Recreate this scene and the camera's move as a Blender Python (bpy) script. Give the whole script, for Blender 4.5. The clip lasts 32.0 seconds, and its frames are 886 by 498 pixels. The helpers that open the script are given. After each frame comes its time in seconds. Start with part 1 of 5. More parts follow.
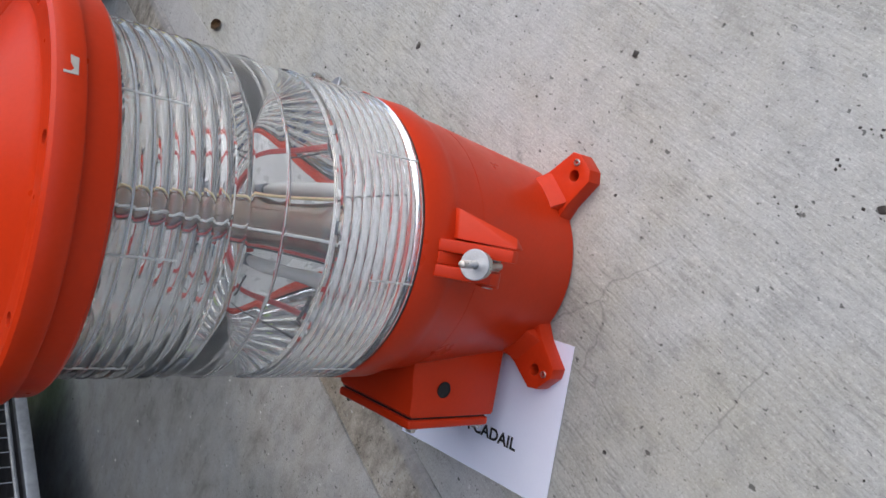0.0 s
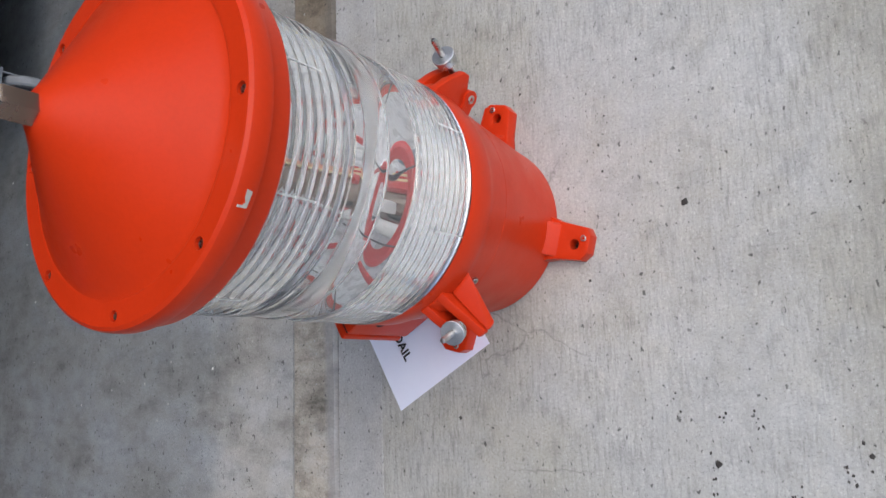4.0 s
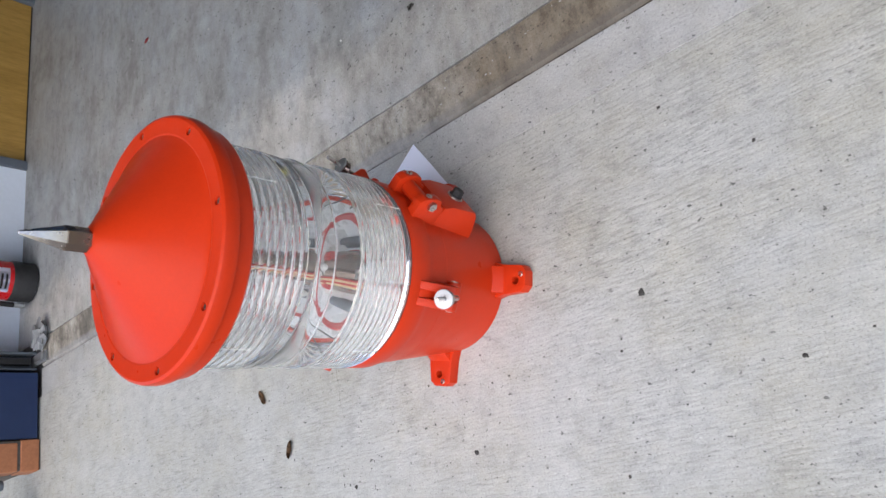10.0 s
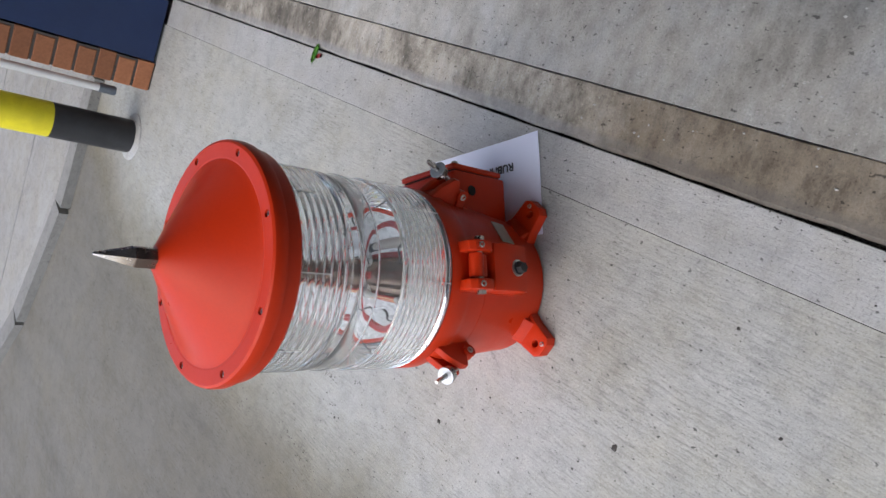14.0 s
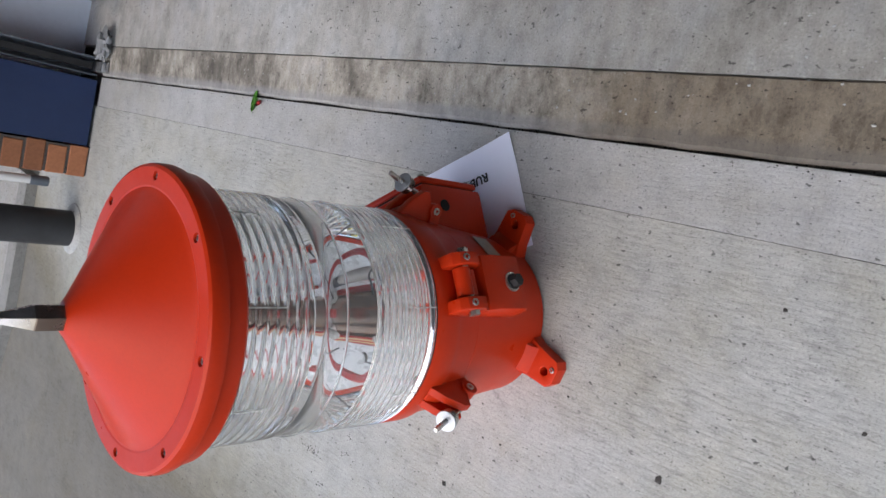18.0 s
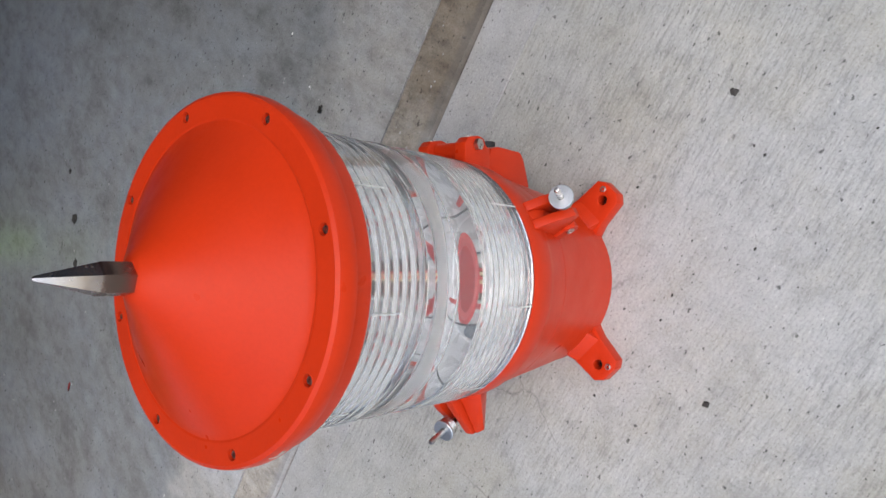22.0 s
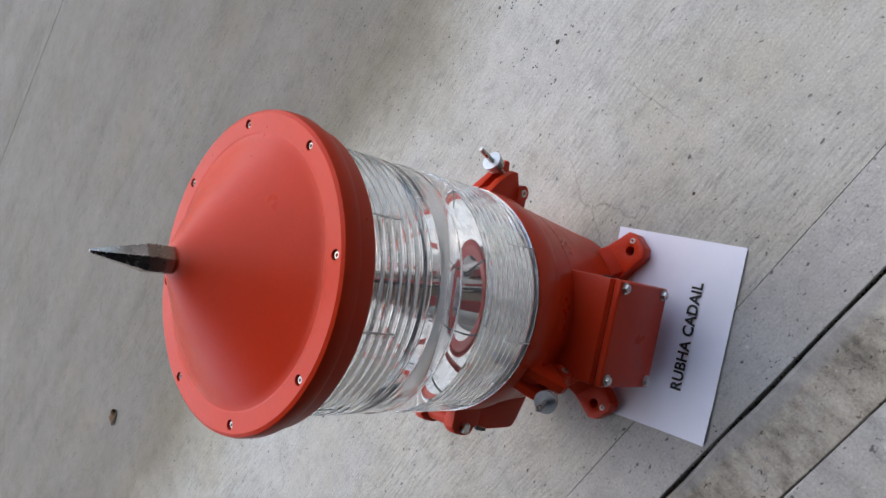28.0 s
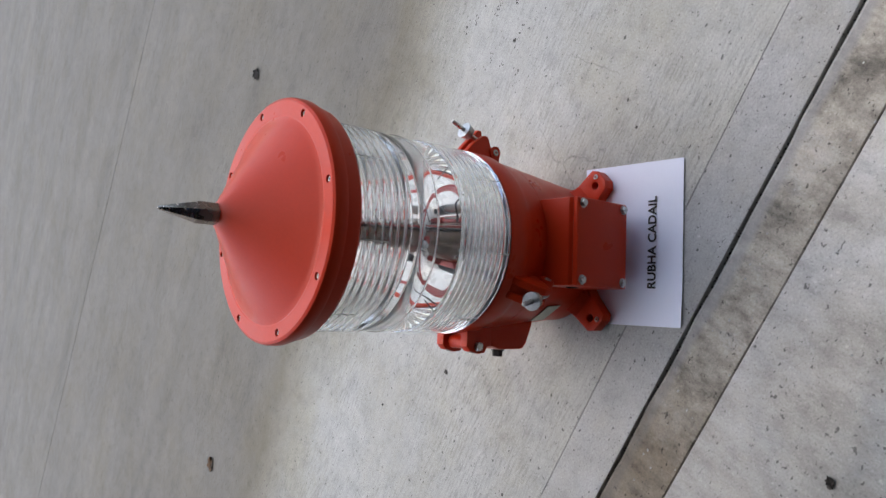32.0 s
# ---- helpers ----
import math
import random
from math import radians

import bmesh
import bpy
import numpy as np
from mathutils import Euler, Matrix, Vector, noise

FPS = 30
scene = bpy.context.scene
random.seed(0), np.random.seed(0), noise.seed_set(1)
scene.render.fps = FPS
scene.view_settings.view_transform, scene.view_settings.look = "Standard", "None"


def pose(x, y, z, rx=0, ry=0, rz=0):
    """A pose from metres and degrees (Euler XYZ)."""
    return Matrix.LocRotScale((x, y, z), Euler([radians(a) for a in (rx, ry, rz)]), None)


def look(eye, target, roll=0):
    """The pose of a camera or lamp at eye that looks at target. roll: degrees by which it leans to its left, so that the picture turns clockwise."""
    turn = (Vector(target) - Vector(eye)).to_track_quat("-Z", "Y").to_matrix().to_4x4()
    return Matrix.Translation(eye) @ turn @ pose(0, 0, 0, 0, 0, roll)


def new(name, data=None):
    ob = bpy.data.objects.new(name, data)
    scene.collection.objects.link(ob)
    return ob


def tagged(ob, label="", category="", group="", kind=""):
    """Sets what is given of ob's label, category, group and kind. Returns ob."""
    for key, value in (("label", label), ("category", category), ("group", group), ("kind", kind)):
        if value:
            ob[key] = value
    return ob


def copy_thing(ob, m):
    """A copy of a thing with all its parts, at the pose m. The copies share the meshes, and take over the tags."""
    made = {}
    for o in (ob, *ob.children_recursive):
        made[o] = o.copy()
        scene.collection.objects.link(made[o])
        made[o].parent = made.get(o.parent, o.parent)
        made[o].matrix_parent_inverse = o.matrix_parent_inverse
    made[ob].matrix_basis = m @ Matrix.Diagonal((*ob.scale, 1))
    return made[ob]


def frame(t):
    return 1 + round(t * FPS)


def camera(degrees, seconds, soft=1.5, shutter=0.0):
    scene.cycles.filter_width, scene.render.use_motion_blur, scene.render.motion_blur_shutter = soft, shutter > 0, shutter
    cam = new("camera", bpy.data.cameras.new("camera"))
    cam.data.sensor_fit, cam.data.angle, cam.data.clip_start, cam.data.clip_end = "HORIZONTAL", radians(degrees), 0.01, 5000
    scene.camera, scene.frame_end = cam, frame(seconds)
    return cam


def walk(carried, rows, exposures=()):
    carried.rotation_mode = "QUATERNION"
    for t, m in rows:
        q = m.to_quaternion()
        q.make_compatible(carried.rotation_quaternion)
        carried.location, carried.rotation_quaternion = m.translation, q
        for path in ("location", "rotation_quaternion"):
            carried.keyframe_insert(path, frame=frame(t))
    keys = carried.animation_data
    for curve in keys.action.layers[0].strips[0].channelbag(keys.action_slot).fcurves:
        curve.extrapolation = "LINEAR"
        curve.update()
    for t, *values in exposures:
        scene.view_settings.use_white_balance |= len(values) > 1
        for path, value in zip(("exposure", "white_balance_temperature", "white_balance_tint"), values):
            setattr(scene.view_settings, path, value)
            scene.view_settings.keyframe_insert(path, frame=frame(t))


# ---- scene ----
cam = camera(61.71, 32.0)
PATH = [
    (0, (-0.6334, -0.4143, 0.7738), (-0.0056, 0.0036, 0.1171), -83.03),
    (0.5, (-0.6342, -0.4118, 0.7554), (-0.0341, -0.0032, 0.0678), -82.81),
    (1, (-0.6142, -0.4281, 0.7728), (-0.0086, -0.003, 0.1001), -84.18),
    (1.5, (-0.5865, -0.4347, 0.8273), (0.0557, 0.019, 0.2094), -85.48),
    (2, (-0.5801, -0.4336, 0.9626), (0.0497, -0.013, 0.3096), -81.84),
    (2.5, (-0.5853, -0.4603, 1.092), (0.0081, -0.0318, 0.4106), -82.55),
    (3, (-0.4938, -0.5666, 1.0789), (-0.0116, -0.0586, 0.3651), -81.04),
    (3.5, (-0.3683, -0.6361, 1.0234), (-0.0569, -0.0699, 0.2602), -78.26),
    (5.5, (0.1286, -0.7197, 1.0154), (0.0238, -0.0449, 0.2849), -82.77),
    (6, (0.257, -0.7797, 1.0702), (0.0509, -0.0809, 0.3852), -80.16),
    (6.5, (0.3814, -0.7787, 1.1718), (0.0772, -0.0772, 0.5274), -81.17),
    (7, (0.4612, -0.7176, 1.1883), (0.0188, -0.1036, 0.5347), -84.06),
    (7.5, (0.5168, -0.701, 1.1731), (0.0696, -0.1341, 0.4812), -85.92),
    (8, (0.5841, -0.7564, 1.1922), (0.1416, -0.1869, 0.4995), -83.22),
    (8.5, (0.7002, -0.8104, 1.2164), (0.2301, -0.2369, 0.5455), -79.76),
    (9, (0.8448, -0.7102, 1.231), (0.2711, -0.2007, 0.5896), -82.91),
    (9.5, (0.9518, -0.5555, 1.2019), (0.3532, -0.1241, 0.527), -81.22),
    (10, (0.9286, -0.4156, 1.143), (0.3308, -0.0909, 0.41), -78.51),
    (10.5, (0.9365, -0.2532, 1.132), (0.3112, -0.0008, 0.3936), -80.35),
    (11, (1.0219, -0.085, 1.1079), (0.3471, 0.0259, 0.3782), -82.50),
    (11.5, (0.9696, 0.0107, 1.084), (0.302, 0.0659, 0.3415), -82.14),
    (12, (0.9003, 0.1011, 1.0928), (0.2537, 0.09, 0.3301), -80.09),
    (12.5, (0.933, 0.2472, 1.1226), (0.2729, 0.0913, 0.3878), -83.74),
    (13, (0.974, 0.318, 1.1711), (0.2975, 0.1375, 0.4571), -82.99),
    (13.5, (0.9996, 0.3407, 1.1831), (0.3189, 0.1538, 0.4747), -81.72),
    (14, (1.0092, 0.3546, 1.1888), (0.3152, 0.1612, 0.4953), -81.44),
    (14.5, (0.9813, 0.3326, 1.067), (0.2716, 0.1399, 0.3894), -80.65),
    (15, (0.9188, 0.2852, 0.8838), (0.2374, 0.0935, 0.1775), -83.84),
    (15.5, (0.9504, 0.3203, 0.8183), (0.1269, 0.007, 0.3453), -87.29),
    (17.5, (0.8761, 0.3117, 0.8223), (0.0508, 0.0759, 0.3091), -87.60),
    (18, (0.8848, 0.2399, 1.0439), (0.1872, 0.1475, 0.3334), -83.70),
    (18.5, (0.9564, 0.2064, 1.1435), (0.2828, 0.1553, 0.4061), -86.67),
    (19, (1.0163, 0.1369, 1.1985), (0.3311, 0.1059, 0.4708), -85.28),
    (19.5, (0.9899, -0.0325, 1.2007), (0.306, -0.0025, 0.4717), -84.33),
    (20, (0.9194, -0.1681, 1.2096), (0.2473, -0.0305, 0.4821), -85.94),
    (20.5, (0.7347, -0.2746, 1.1645), (0.0956, -0.064, 0.4248), -88.58),
    (21, (0.6164, -0.3721, 1.147), (0.0866, 0.001, 0.3853), -84.42),
    (21.5, (0.528, -0.5533, 1.1497), (0.0805, -0.0459, 0.4133), -85.20),
    (22, (0.3357, -0.5781, 1.0862), (0.055, -0.0094, 0.3131), -86.09),
    (22.5, (0.1513, -0.6129, 1.0776), (0.0296, 0.012, 0.3064), -82.93),
    (23, (-0.0541, -0.6685, 1.0856), (0.0377, -0.0403, 0.313), -81.01),
    (23.5, (-0.2266, -0.5748, 1.073), (0.0041, 0.0313, 0.3118), -84.55),
    (24, (-0.3711, -0.4882, 1.0959), (0.018, 0.0408, 0.3417), -82.76),
    (24.5, (-0.5496, -0.4341, 1.1258), (-0.0175, -0.0474, 0.3726), -81.71),
    (26.5, (-0.6957, 0.1991, 1.1263), (-0.0692, -0.0126, 0.3761), -78.82),
    (27, (-0.5741, 0.3105, 1.0881), (-0.0293, -0.0135, 0.3147), -82.70),
    (27.5, (-0.5051, 0.44, 1.0971), (-0.0406, -0.0305, 0.3469), -79.83),
    (28, (-0.4568, 0.6073, 1.1281), (-0.0958, 0.028, 0.3973), -80.08),
    (28.5, (-0.3646, 0.6809, 1.0786), (-0.0567, 0.0962, 0.328), -81.93),
    (29, (-0.3745, 0.7843, 1.0786), (-0.1343, 0.2012, 0.3025), -81.84),
    (29.5, (-0.4239, 0.9716, 1.1093), (-0.1446, 0.344, 0.3825), -83.30),
    (30, (-0.4299, 1.0095, 1.1017), (-0.1377, 0.3637, 0.3963), -81.29),
    (30.5, (-0.4436, 1.0137, 1.1044), (-0.1616, 0.3697, 0.3932), -83.34),
    (31, (-0.4384, 1.0165, 1.1067), (-0.1576, 0.369, 0.3982), -83.16),
    (31.5, (-0.4245, 0.9994, 1.129), (-0.1342, 0.341, 0.4345), -83.51),
    (32, (-0.4114, 0.9613, 1.1952), (-0.102, 0.2695, 0.5427), -84.54),
]
EXPOSURES = [(0.0, 0.75), (2.0, 0.75), (6.0, 0.81), (7.0, 0.91), (9.0, 1.07), (11.0, 0.99), (12.0, 0.91), (13.0, 0.81), (15.5, 0.79), (20.0, 0.75), (22.0, 0.85), (24.0, 0.89), (28.0, 0.79), (32.0, 0.79)]
SKY, SUN = 0.155, 0.84
walk(cam, [(t, look(eye, target, roll)) for t, eye, target, roll in PATH], EXPOSURES)

# ---------------------------------------------------------------- light
world = bpy.data.worlds.new("sky")
scene.world = world
world.use_nodes = True
wn = world.node_tree
sky = wn.nodes.new("ShaderNodeTexSky")
sky.sky_type = "NISHITA"
sky.sun_disc = False
sky.sun_elevation, sky.sun_rotation = radians(60), radians(157)
sky.air_density, sky.dust_density, sky.ozone_density = 1.0, 2.5, 1.0
wn.links.new(sky.outputs[0], wn.nodes["Background"].inputs[0])
wn.nodes["Background"].inputs[1].default_value = SKY
sun_data = bpy.data.lights.new("sun", "SUN")
sun_data.energy, sun_data.angle, sun_data.color = SUN, radians(100), (1.0, 0.99, 0.985)
sun_lamp = new("sun", sun_data)
sun_lamp.matrix_world = look((2.65, -6.2, 11.7), (0, 0, 0))

# ---------------------------------------------------------------- materials


def nodes_of(name):
    m = bpy.data.materials.new(name)
    m.use_nodes = True
    return m, m.node_tree, m.node_tree.nodes["Principled BSDF"]


def tex(nt, kind, scale, detail=4.0, rough=0.6, stretch=None, coords="Object", offset=(0, 0, 0), wobble=0.0):
    """A noise or voronoi texture in metres."""
    tc = nt.nodes.new("ShaderNodeTexCoord")
    mp = nt.nodes.new("ShaderNodeMapping")
    mp.inputs["Scale"].default_value = stretch or (1, 1, 1)
    mp.inputs["Location"].default_value = offset
    nt.links.new(tc.outputs[coords], mp.inputs[0])
    if kind == "noise":
        n = nt.nodes.new("ShaderNodeTexNoise")
        n.inputs["Detail"].default_value, n.inputs["Roughness"].default_value = detail, rough
    else:
        n = nt.nodes.new("ShaderNodeTexVoronoi")
        n.feature = kind
    n.inputs["Scale"].default_value = scale
    where = mp.outputs[0]
    if wobble:
        bend = nt.nodes.new("ShaderNodeTexNoise")
        bend.inputs["Scale"].default_value, bend.inputs["Detail"].default_value = 7.0, 5.0
        nt.links.new(tc.outputs[coords], bend.inputs["Vector"])
        push = nt.nodes.new("ShaderNodeVectorMath")
        push.operation = "MULTIPLY_ADD"
        nt.links.new(bend.outputs["Color"], push.inputs[0])
        push.inputs[1].default_value = tuple(wobble * v for v in (stretch or (1, 1, 1)))
        nt.links.new(where, push.inputs[2])
        where = push.outputs[0]
    nt.links.new(where, n.inputs["Vector"])
    return n.outputs["Distance"] if kind != "noise" else n.outputs["Fac"]


def ramp(nt, fac, stops):
    r = nt.nodes.new("ShaderNodeValToRGB")
    e = r.color_ramp.elements
    while len(e) < len(stops):
        e.new(0.5)
    for el, (p, c) in zip(e, stops):
        el.position = p
        el.color = (*c, 1) if len(c) == 3 else c
    nt.links.new(fac, r.inputs[0])
    return r.outputs[0]


def grey(v):
    return (v, v, v)


def mix(nt, a, b, fac, mode="MIX"):
    m = nt.nodes.new("ShaderNodeMix")
    m.data_type, m.blend_type = "RGBA", mode
    for sock, v in ((m.inputs[0], fac), (m.inputs[6], a), (m.inputs[7], b)):
        if isinstance(v, (int, float)):
            sock.default_value = v
        elif isinstance(v, tuple):
            sock.default_value = (*v, 1)
        else:
            nt.links.new(v, sock)
    return m.outputs[2]


def bump(nt, bsdf, height, strength, dist):
    b = nt.nodes.new("ShaderNodeBump")
    b.inputs["Strength"].default_value, b.inputs["Distance"].default_value = strength, dist
    nt.links.new(height, b.inputs["Height"])
    nt.links.new(b.outputs[0], bsdf.inputs["Normal"])


def paint(name, color, rough=0.4, metal=0.0, vary=0.12, scale=9.0, bumpy=0.0, coat=0.0):
    """Plain coat with faint blotches, fine grain and uneven gloss."""
    m, nt, b = nodes_of(name)
    low = tuple(c * (1 - vary) for c in color)
    high = tuple(min(c * (1 + vary), 1) for c in color)
    big = ramp(nt, tex(nt, "noise", scale), [(0.3, low), (0.7, high)])
    fine = ramp(nt, tex(nt, "noise", scale * 30, 2), [(0.35, grey(1 - vary * 0.6)), (0.6, grey(1.0))])
    nt.links.new(mix(nt, big, fine, 1.0, "MULTIPLY"), b.inputs["Base Color"])
    nt.links.new(ramp(nt, tex(nt, "noise", scale * 2.3, 3), [(0.3, grey(max(rough - 0.07, 0.03))), (0.75, grey(min(rough + 0.1, 1)))]), b.inputs["Roughness"])
    b.inputs["Metallic"].default_value = metal
    b.inputs["Coat Weight"].default_value = coat
    if bumpy:
        bump(nt, b, tex(nt, "noise", scale * 25, 3), bumpy, 0.002)
    return m


def concrete(name, tone, broom, wet_line=None, worn_dim_line=None, stains=0.0, gloss=0.0, damp_foot=None):
    """Concrete with faint clouds, sandy grain, dark pits and hair cracks and, where broomed, short drag marks along x."""
    m, nt, b = nodes_of(name)
    cloud = ramp(nt, tex(nt, "noise", 1.6, 6, 0.65), [(0.30, tuple(c * 0.88 for c in tone)), (0.5, tone), (0.72, tuple(c * 1.1 for c in tone))])
    mid = ramp(nt, tex(nt, "noise", 16, 8, 0.8, offset=(3, 1, 0)), [(0.3, grey(0.76)), (0.5, grey(0.99)), (0.7, grey(1.10))])
    sand = ramp(nt, tex(nt, "noise", 240, 5, 0.8), [(0.30, grey(0.50)), (0.44, grey(0.96)), (0.58, grey(1.05)), (0.70, grey(1.42))])
    col = mix(nt, mix(nt, cloud, mid, 1.0, "MULTIPLY"), sand, 1.0, "MULTIPLY")
    pits = ramp(nt, tex(nt, "noise", 75, 3, 0.55, (1, 1.5, 1), offset=(0.3, 0.7, 0)), [(0.31, grey(0.2)), (0.345, grey(1.0)), (0.68, grey(1.0)), (0.73, grey(1.3))])
    gate = ramp(nt, tex(nt, "noise", 5, 3, offset=(9, 2, 0)), [(0.34, grey(0.75)), (0.50, grey(0.0))])
    pits = mix(nt, pits, gate, 1.0, "LIGHTEN")
    col = mix(nt, col, pits, 0.85, "MULTIPLY")
    # broken hair cracks
    hair = ramp(nt, tex(nt, "DISTANCE_TO_EDGE", 2.3, offset=(0.45, 0.2, 0), wobble=0.10), [(0.0012, grey(0.45)), (0.0026, grey(1.0))])
    some = ramp(nt, tex(nt, "noise", 3.1, 3, offset=(2, 6, 0)), [(0.56, grey(1.0)), (0.66, grey(0.0))])
    hair = mix(nt, hair, some, 1.0, "LIGHTEN")
    col = mix(nt, col, hair, 0.5 if broom > 0.1 else 0.12, "MULTIPLY")
    lines = tex(nt, "noise", 1.0, 4, 0.65, (22, 180, 1), wobble=0.012)
    height = ramp(nt, lines, [(0.3, grey(0.0)), (0.7, grey(1.0))])
    if broom:
        patch = ramp(nt, tex(nt, "noise", 2.6, 5, 0.7, offset=(4, 4, 0)), [(0.36, grey(0.12)), (0.62, grey(1.0))])
        col = mix(nt, col, ramp(nt, lines, [(0.32, grey(1 - broom)), (0.5, grey(1.0)), (0.7, grey(1 + broom * 0.4))]), patch, "MULTIPLY")
        dash = ramp(nt, tex(nt, "noise", 1.0, 3, 0.6, (95, 330, 1), offset=(7, 2, 0)), [(0.29, grey(0.58)), (0.39, grey(1.0)), (0.60, grey(1.0)), (0.70, grey(1.22))])
        col = mix(nt, col, dash, patch, "MULTIPLY")
        # yellowish mottling
        tan = ramp(nt, tex(nt, "noise", 3.4, 7, 0.72, offset=(2, 9, 0)), [(0.36, (0.95, 0.925, 0.855)), (0.56, grey(1.0)), (0.70, (1.06, 1.06, 1.06))])
        col = mix(nt, col, tan, 1.0, "MULTIPLY")
        height = mix(nt, height, dash, 0.5)
    if stains:
        blot = ramp(nt, tex(nt, "noise", 4.6 if stains > 0.6 else 5.0, 10, 0.74, (1.3, 0.8, 1) if stains > 0.6 else (1.3, 0.75, 1), offset=(1, 8, 0)), [(0.40 if stains > 0.6 else 0.36, (1 - stains, (1 - stains) * 0.95, (1 - stains) * 0.89)), (0.53 if stains > 0.6 else 0.47, (0.92, 0.89, 0.84)), (0.60, grey(1.0)), (0.70, grey(1.0 + stains * 0.5))])
        smear = ramp(nt, tex(nt, "noise", 19, 6, 0.75, (1.4, 0.6, 1), offset=(6, 1, 0)), [(0.34, grey(1 - stains * 0.55)), (0.48, grey(1.0)), (0.66, grey(1 + stains * 0.3))])
        blot = mix(nt, blot, smear, 1.0, "MULTIPLY")
        col = mix(nt, col, blot, 1.0, "MULTIPLY")
    if damp_foot is not None:
        # the smooth bluish band along the crack
        tc = nt.nodes.new("ShaderNodeTexCoord")
        sep = nt.nodes.new("ShaderNodeSeparateXYZ")
        nt.links.new(tc.outputs["Object"], sep.inputs[0])
        wob = nt.nodes.new("ShaderNodeMath")
        wob.operation = "MULTIPLY_ADD"
        nt.links.new(tex(nt, "noise", 2.4, 6, 0.7, offset=(5, 3, 0)), wob.inputs[0])
        wob.inputs[1].default_value = 0.05
        nt.links.new(sep.outputs[1], wob.inputs[2])
        band = nt.nodes.new("ShaderNodeMapRange")
        nt.links.new(wob.outputs[0], band.inputs[0])
        band.inputs[1].default_value, band.inputs[2].default_value = damp_foot + 0.022, damp_foot + 0.034
        col = mix(nt, mix(nt, col, (0.20, 0.205, 0.215), 0.55), col, band.outputs[0])
        # an oily brown stretch in the middle of the doorway
        along = nt.nodes.new("ShaderNodeMath")
        along.operation = "MULTIPLY_ADD"
        nt.links.new(tex(nt, "noise", 5.0, 6, 0.7, offset=(8, 3, 0)), along.inputs[0])
        along.inputs[1].default_value = 0.40
        nt.links.new(sep.outputs[0], along.inputs[2])
        centred = nt.nodes.new("ShaderNodeMath")
        centred.operation = "SUBTRACT"
        nt.links.new(along.outputs[0], centred.inputs[0])
        centred.inputs[1].default_value = 0.66
        far = nt.nodes.new("ShaderNodeMath")
        far.operation = "ABSOLUTE"
        nt.links.new(centred.outputs[0], far.inputs[0])
        oily = nt.nodes.new("ShaderNodeMapRange")
        nt.links.new(far.outputs[0], oily.inputs[0])
        oily.inputs[1].default_value, oily.inputs[2].default_value = 0.26, 0.46
        col = mix(nt, mix(nt, col, (0.66, 0.60, 0.52), 1.0, "MULTIPLY"), mix(nt, col, (1.42, 1.42, 1.41), 1.0, "MULTIPLY"), oily.outputs[0])
    if worn_dim_line is not None:
        # paint worn away near the doorway leaves paler bare concrete with a ragged edge
        tc = nt.nodes.new("ShaderNodeTexCoord")
        sep = nt.nodes.new("ShaderNodeSeparateXYZ")
        nt.links.new(tc.outputs["Object"], sep.inputs[0])
        wob = nt.nodes.new("ShaderNodeMath")
        wob.operation = "MULTIPLY_ADD"
        nt.links.new(tex(nt, "noise", 3.1, 6, 0.7, offset=(5, 3, 0)), wob.inputs[0])
        wob.inputs[1].default_value = 0.62
        nt.links.new(sep.outputs[1], wob.inputs[2])
        edge = nt.nodes.new("ShaderNodeMapRange")
        # the paler zone reaches further in beside the cone
        wide = nt.nodes.new("ShaderNodeMapRange")
        nt.links.new(sep.outputs[0], wide.inputs[0])
        wide.inputs[1].default_value, wide.inputs[2].default_value = 1.1, 1.9
        wide.inputs[3].default_value, wide.inputs[4].default_value = 0.0, 0.34
        less = nt.nodes.new("ShaderNodeMath")
        less.operation = "SUBTRACT"
        nt.links.new(wob.outputs[0], less.inputs[0])
        nt.links.new(wide.outputs[0], less.inputs[1])
        nt.links.new(less.outputs[0], edge.inputs[0])
        edge.inputs[1].default_value, edge.inputs[2].default_value = worn_dim_line + 0.26, worn_dim_line + 0.40
        # beyond the worn band the colour is also darkened for daylight falling off inside
        col = mix(nt, mix(nt, col, (1.14, 1.12, 1.08), 1.0, "MULTIPLY"), mix(nt, col, (0.73, 0.755, 0.78), 1.0, "MULTIPLY"), edge.outputs[0])
        # the middle of the doorway is darker than its sides
        side = nt.nodes.new("ShaderNodeMath")
        side.operation = "ADD"
        nt.links.new(sep.outputs[0], side.inputs[0])
        side.inputs[1].default_value = -0.52
        away = nt.nodes.new("ShaderNodeMath")
        away.operation = "ABSOLUTE"
        nt.links.new(side.outputs[0], away.inputs[0])
        side_gain = nt.nodes.new("ShaderNodeMapRange")
        nt.links.new(away.outputs[0], side_gain.inputs[0])
        side_gain.inputs[1].default_value, side_gain.inputs[2].default_value = 0.35, 0.85
        side_gain.inputs[3].default_value, side_gain.inputs[4].default_value = 0.88, 1.22
        col = mix(nt, col, side_gain.outputs[0], 1.0, "MULTIPLY")
        # chipped pale arris along the sill
        chip = nt.nodes.new("ShaderNodeMath")
        chip.operation = "MULTIPLY_ADD"
        nt.links.new(tex(nt, "noise", 34, 5, 0.7, (0.5, 1, 1), offset=(2, 2, 0)), chip.inputs[0])
        chip.inputs[1].default_value = 0.030
        nt.links.new(sep.outputs[1], chip.inputs[2])
        arris = nt.nodes.new("ShaderNodeMapRange")
        nt.links.new(chip.outputs[0], arris.inputs[0])
        arris.inputs[1].default_value, arris.inputs[2].default_value = 0.4830, 0.4860
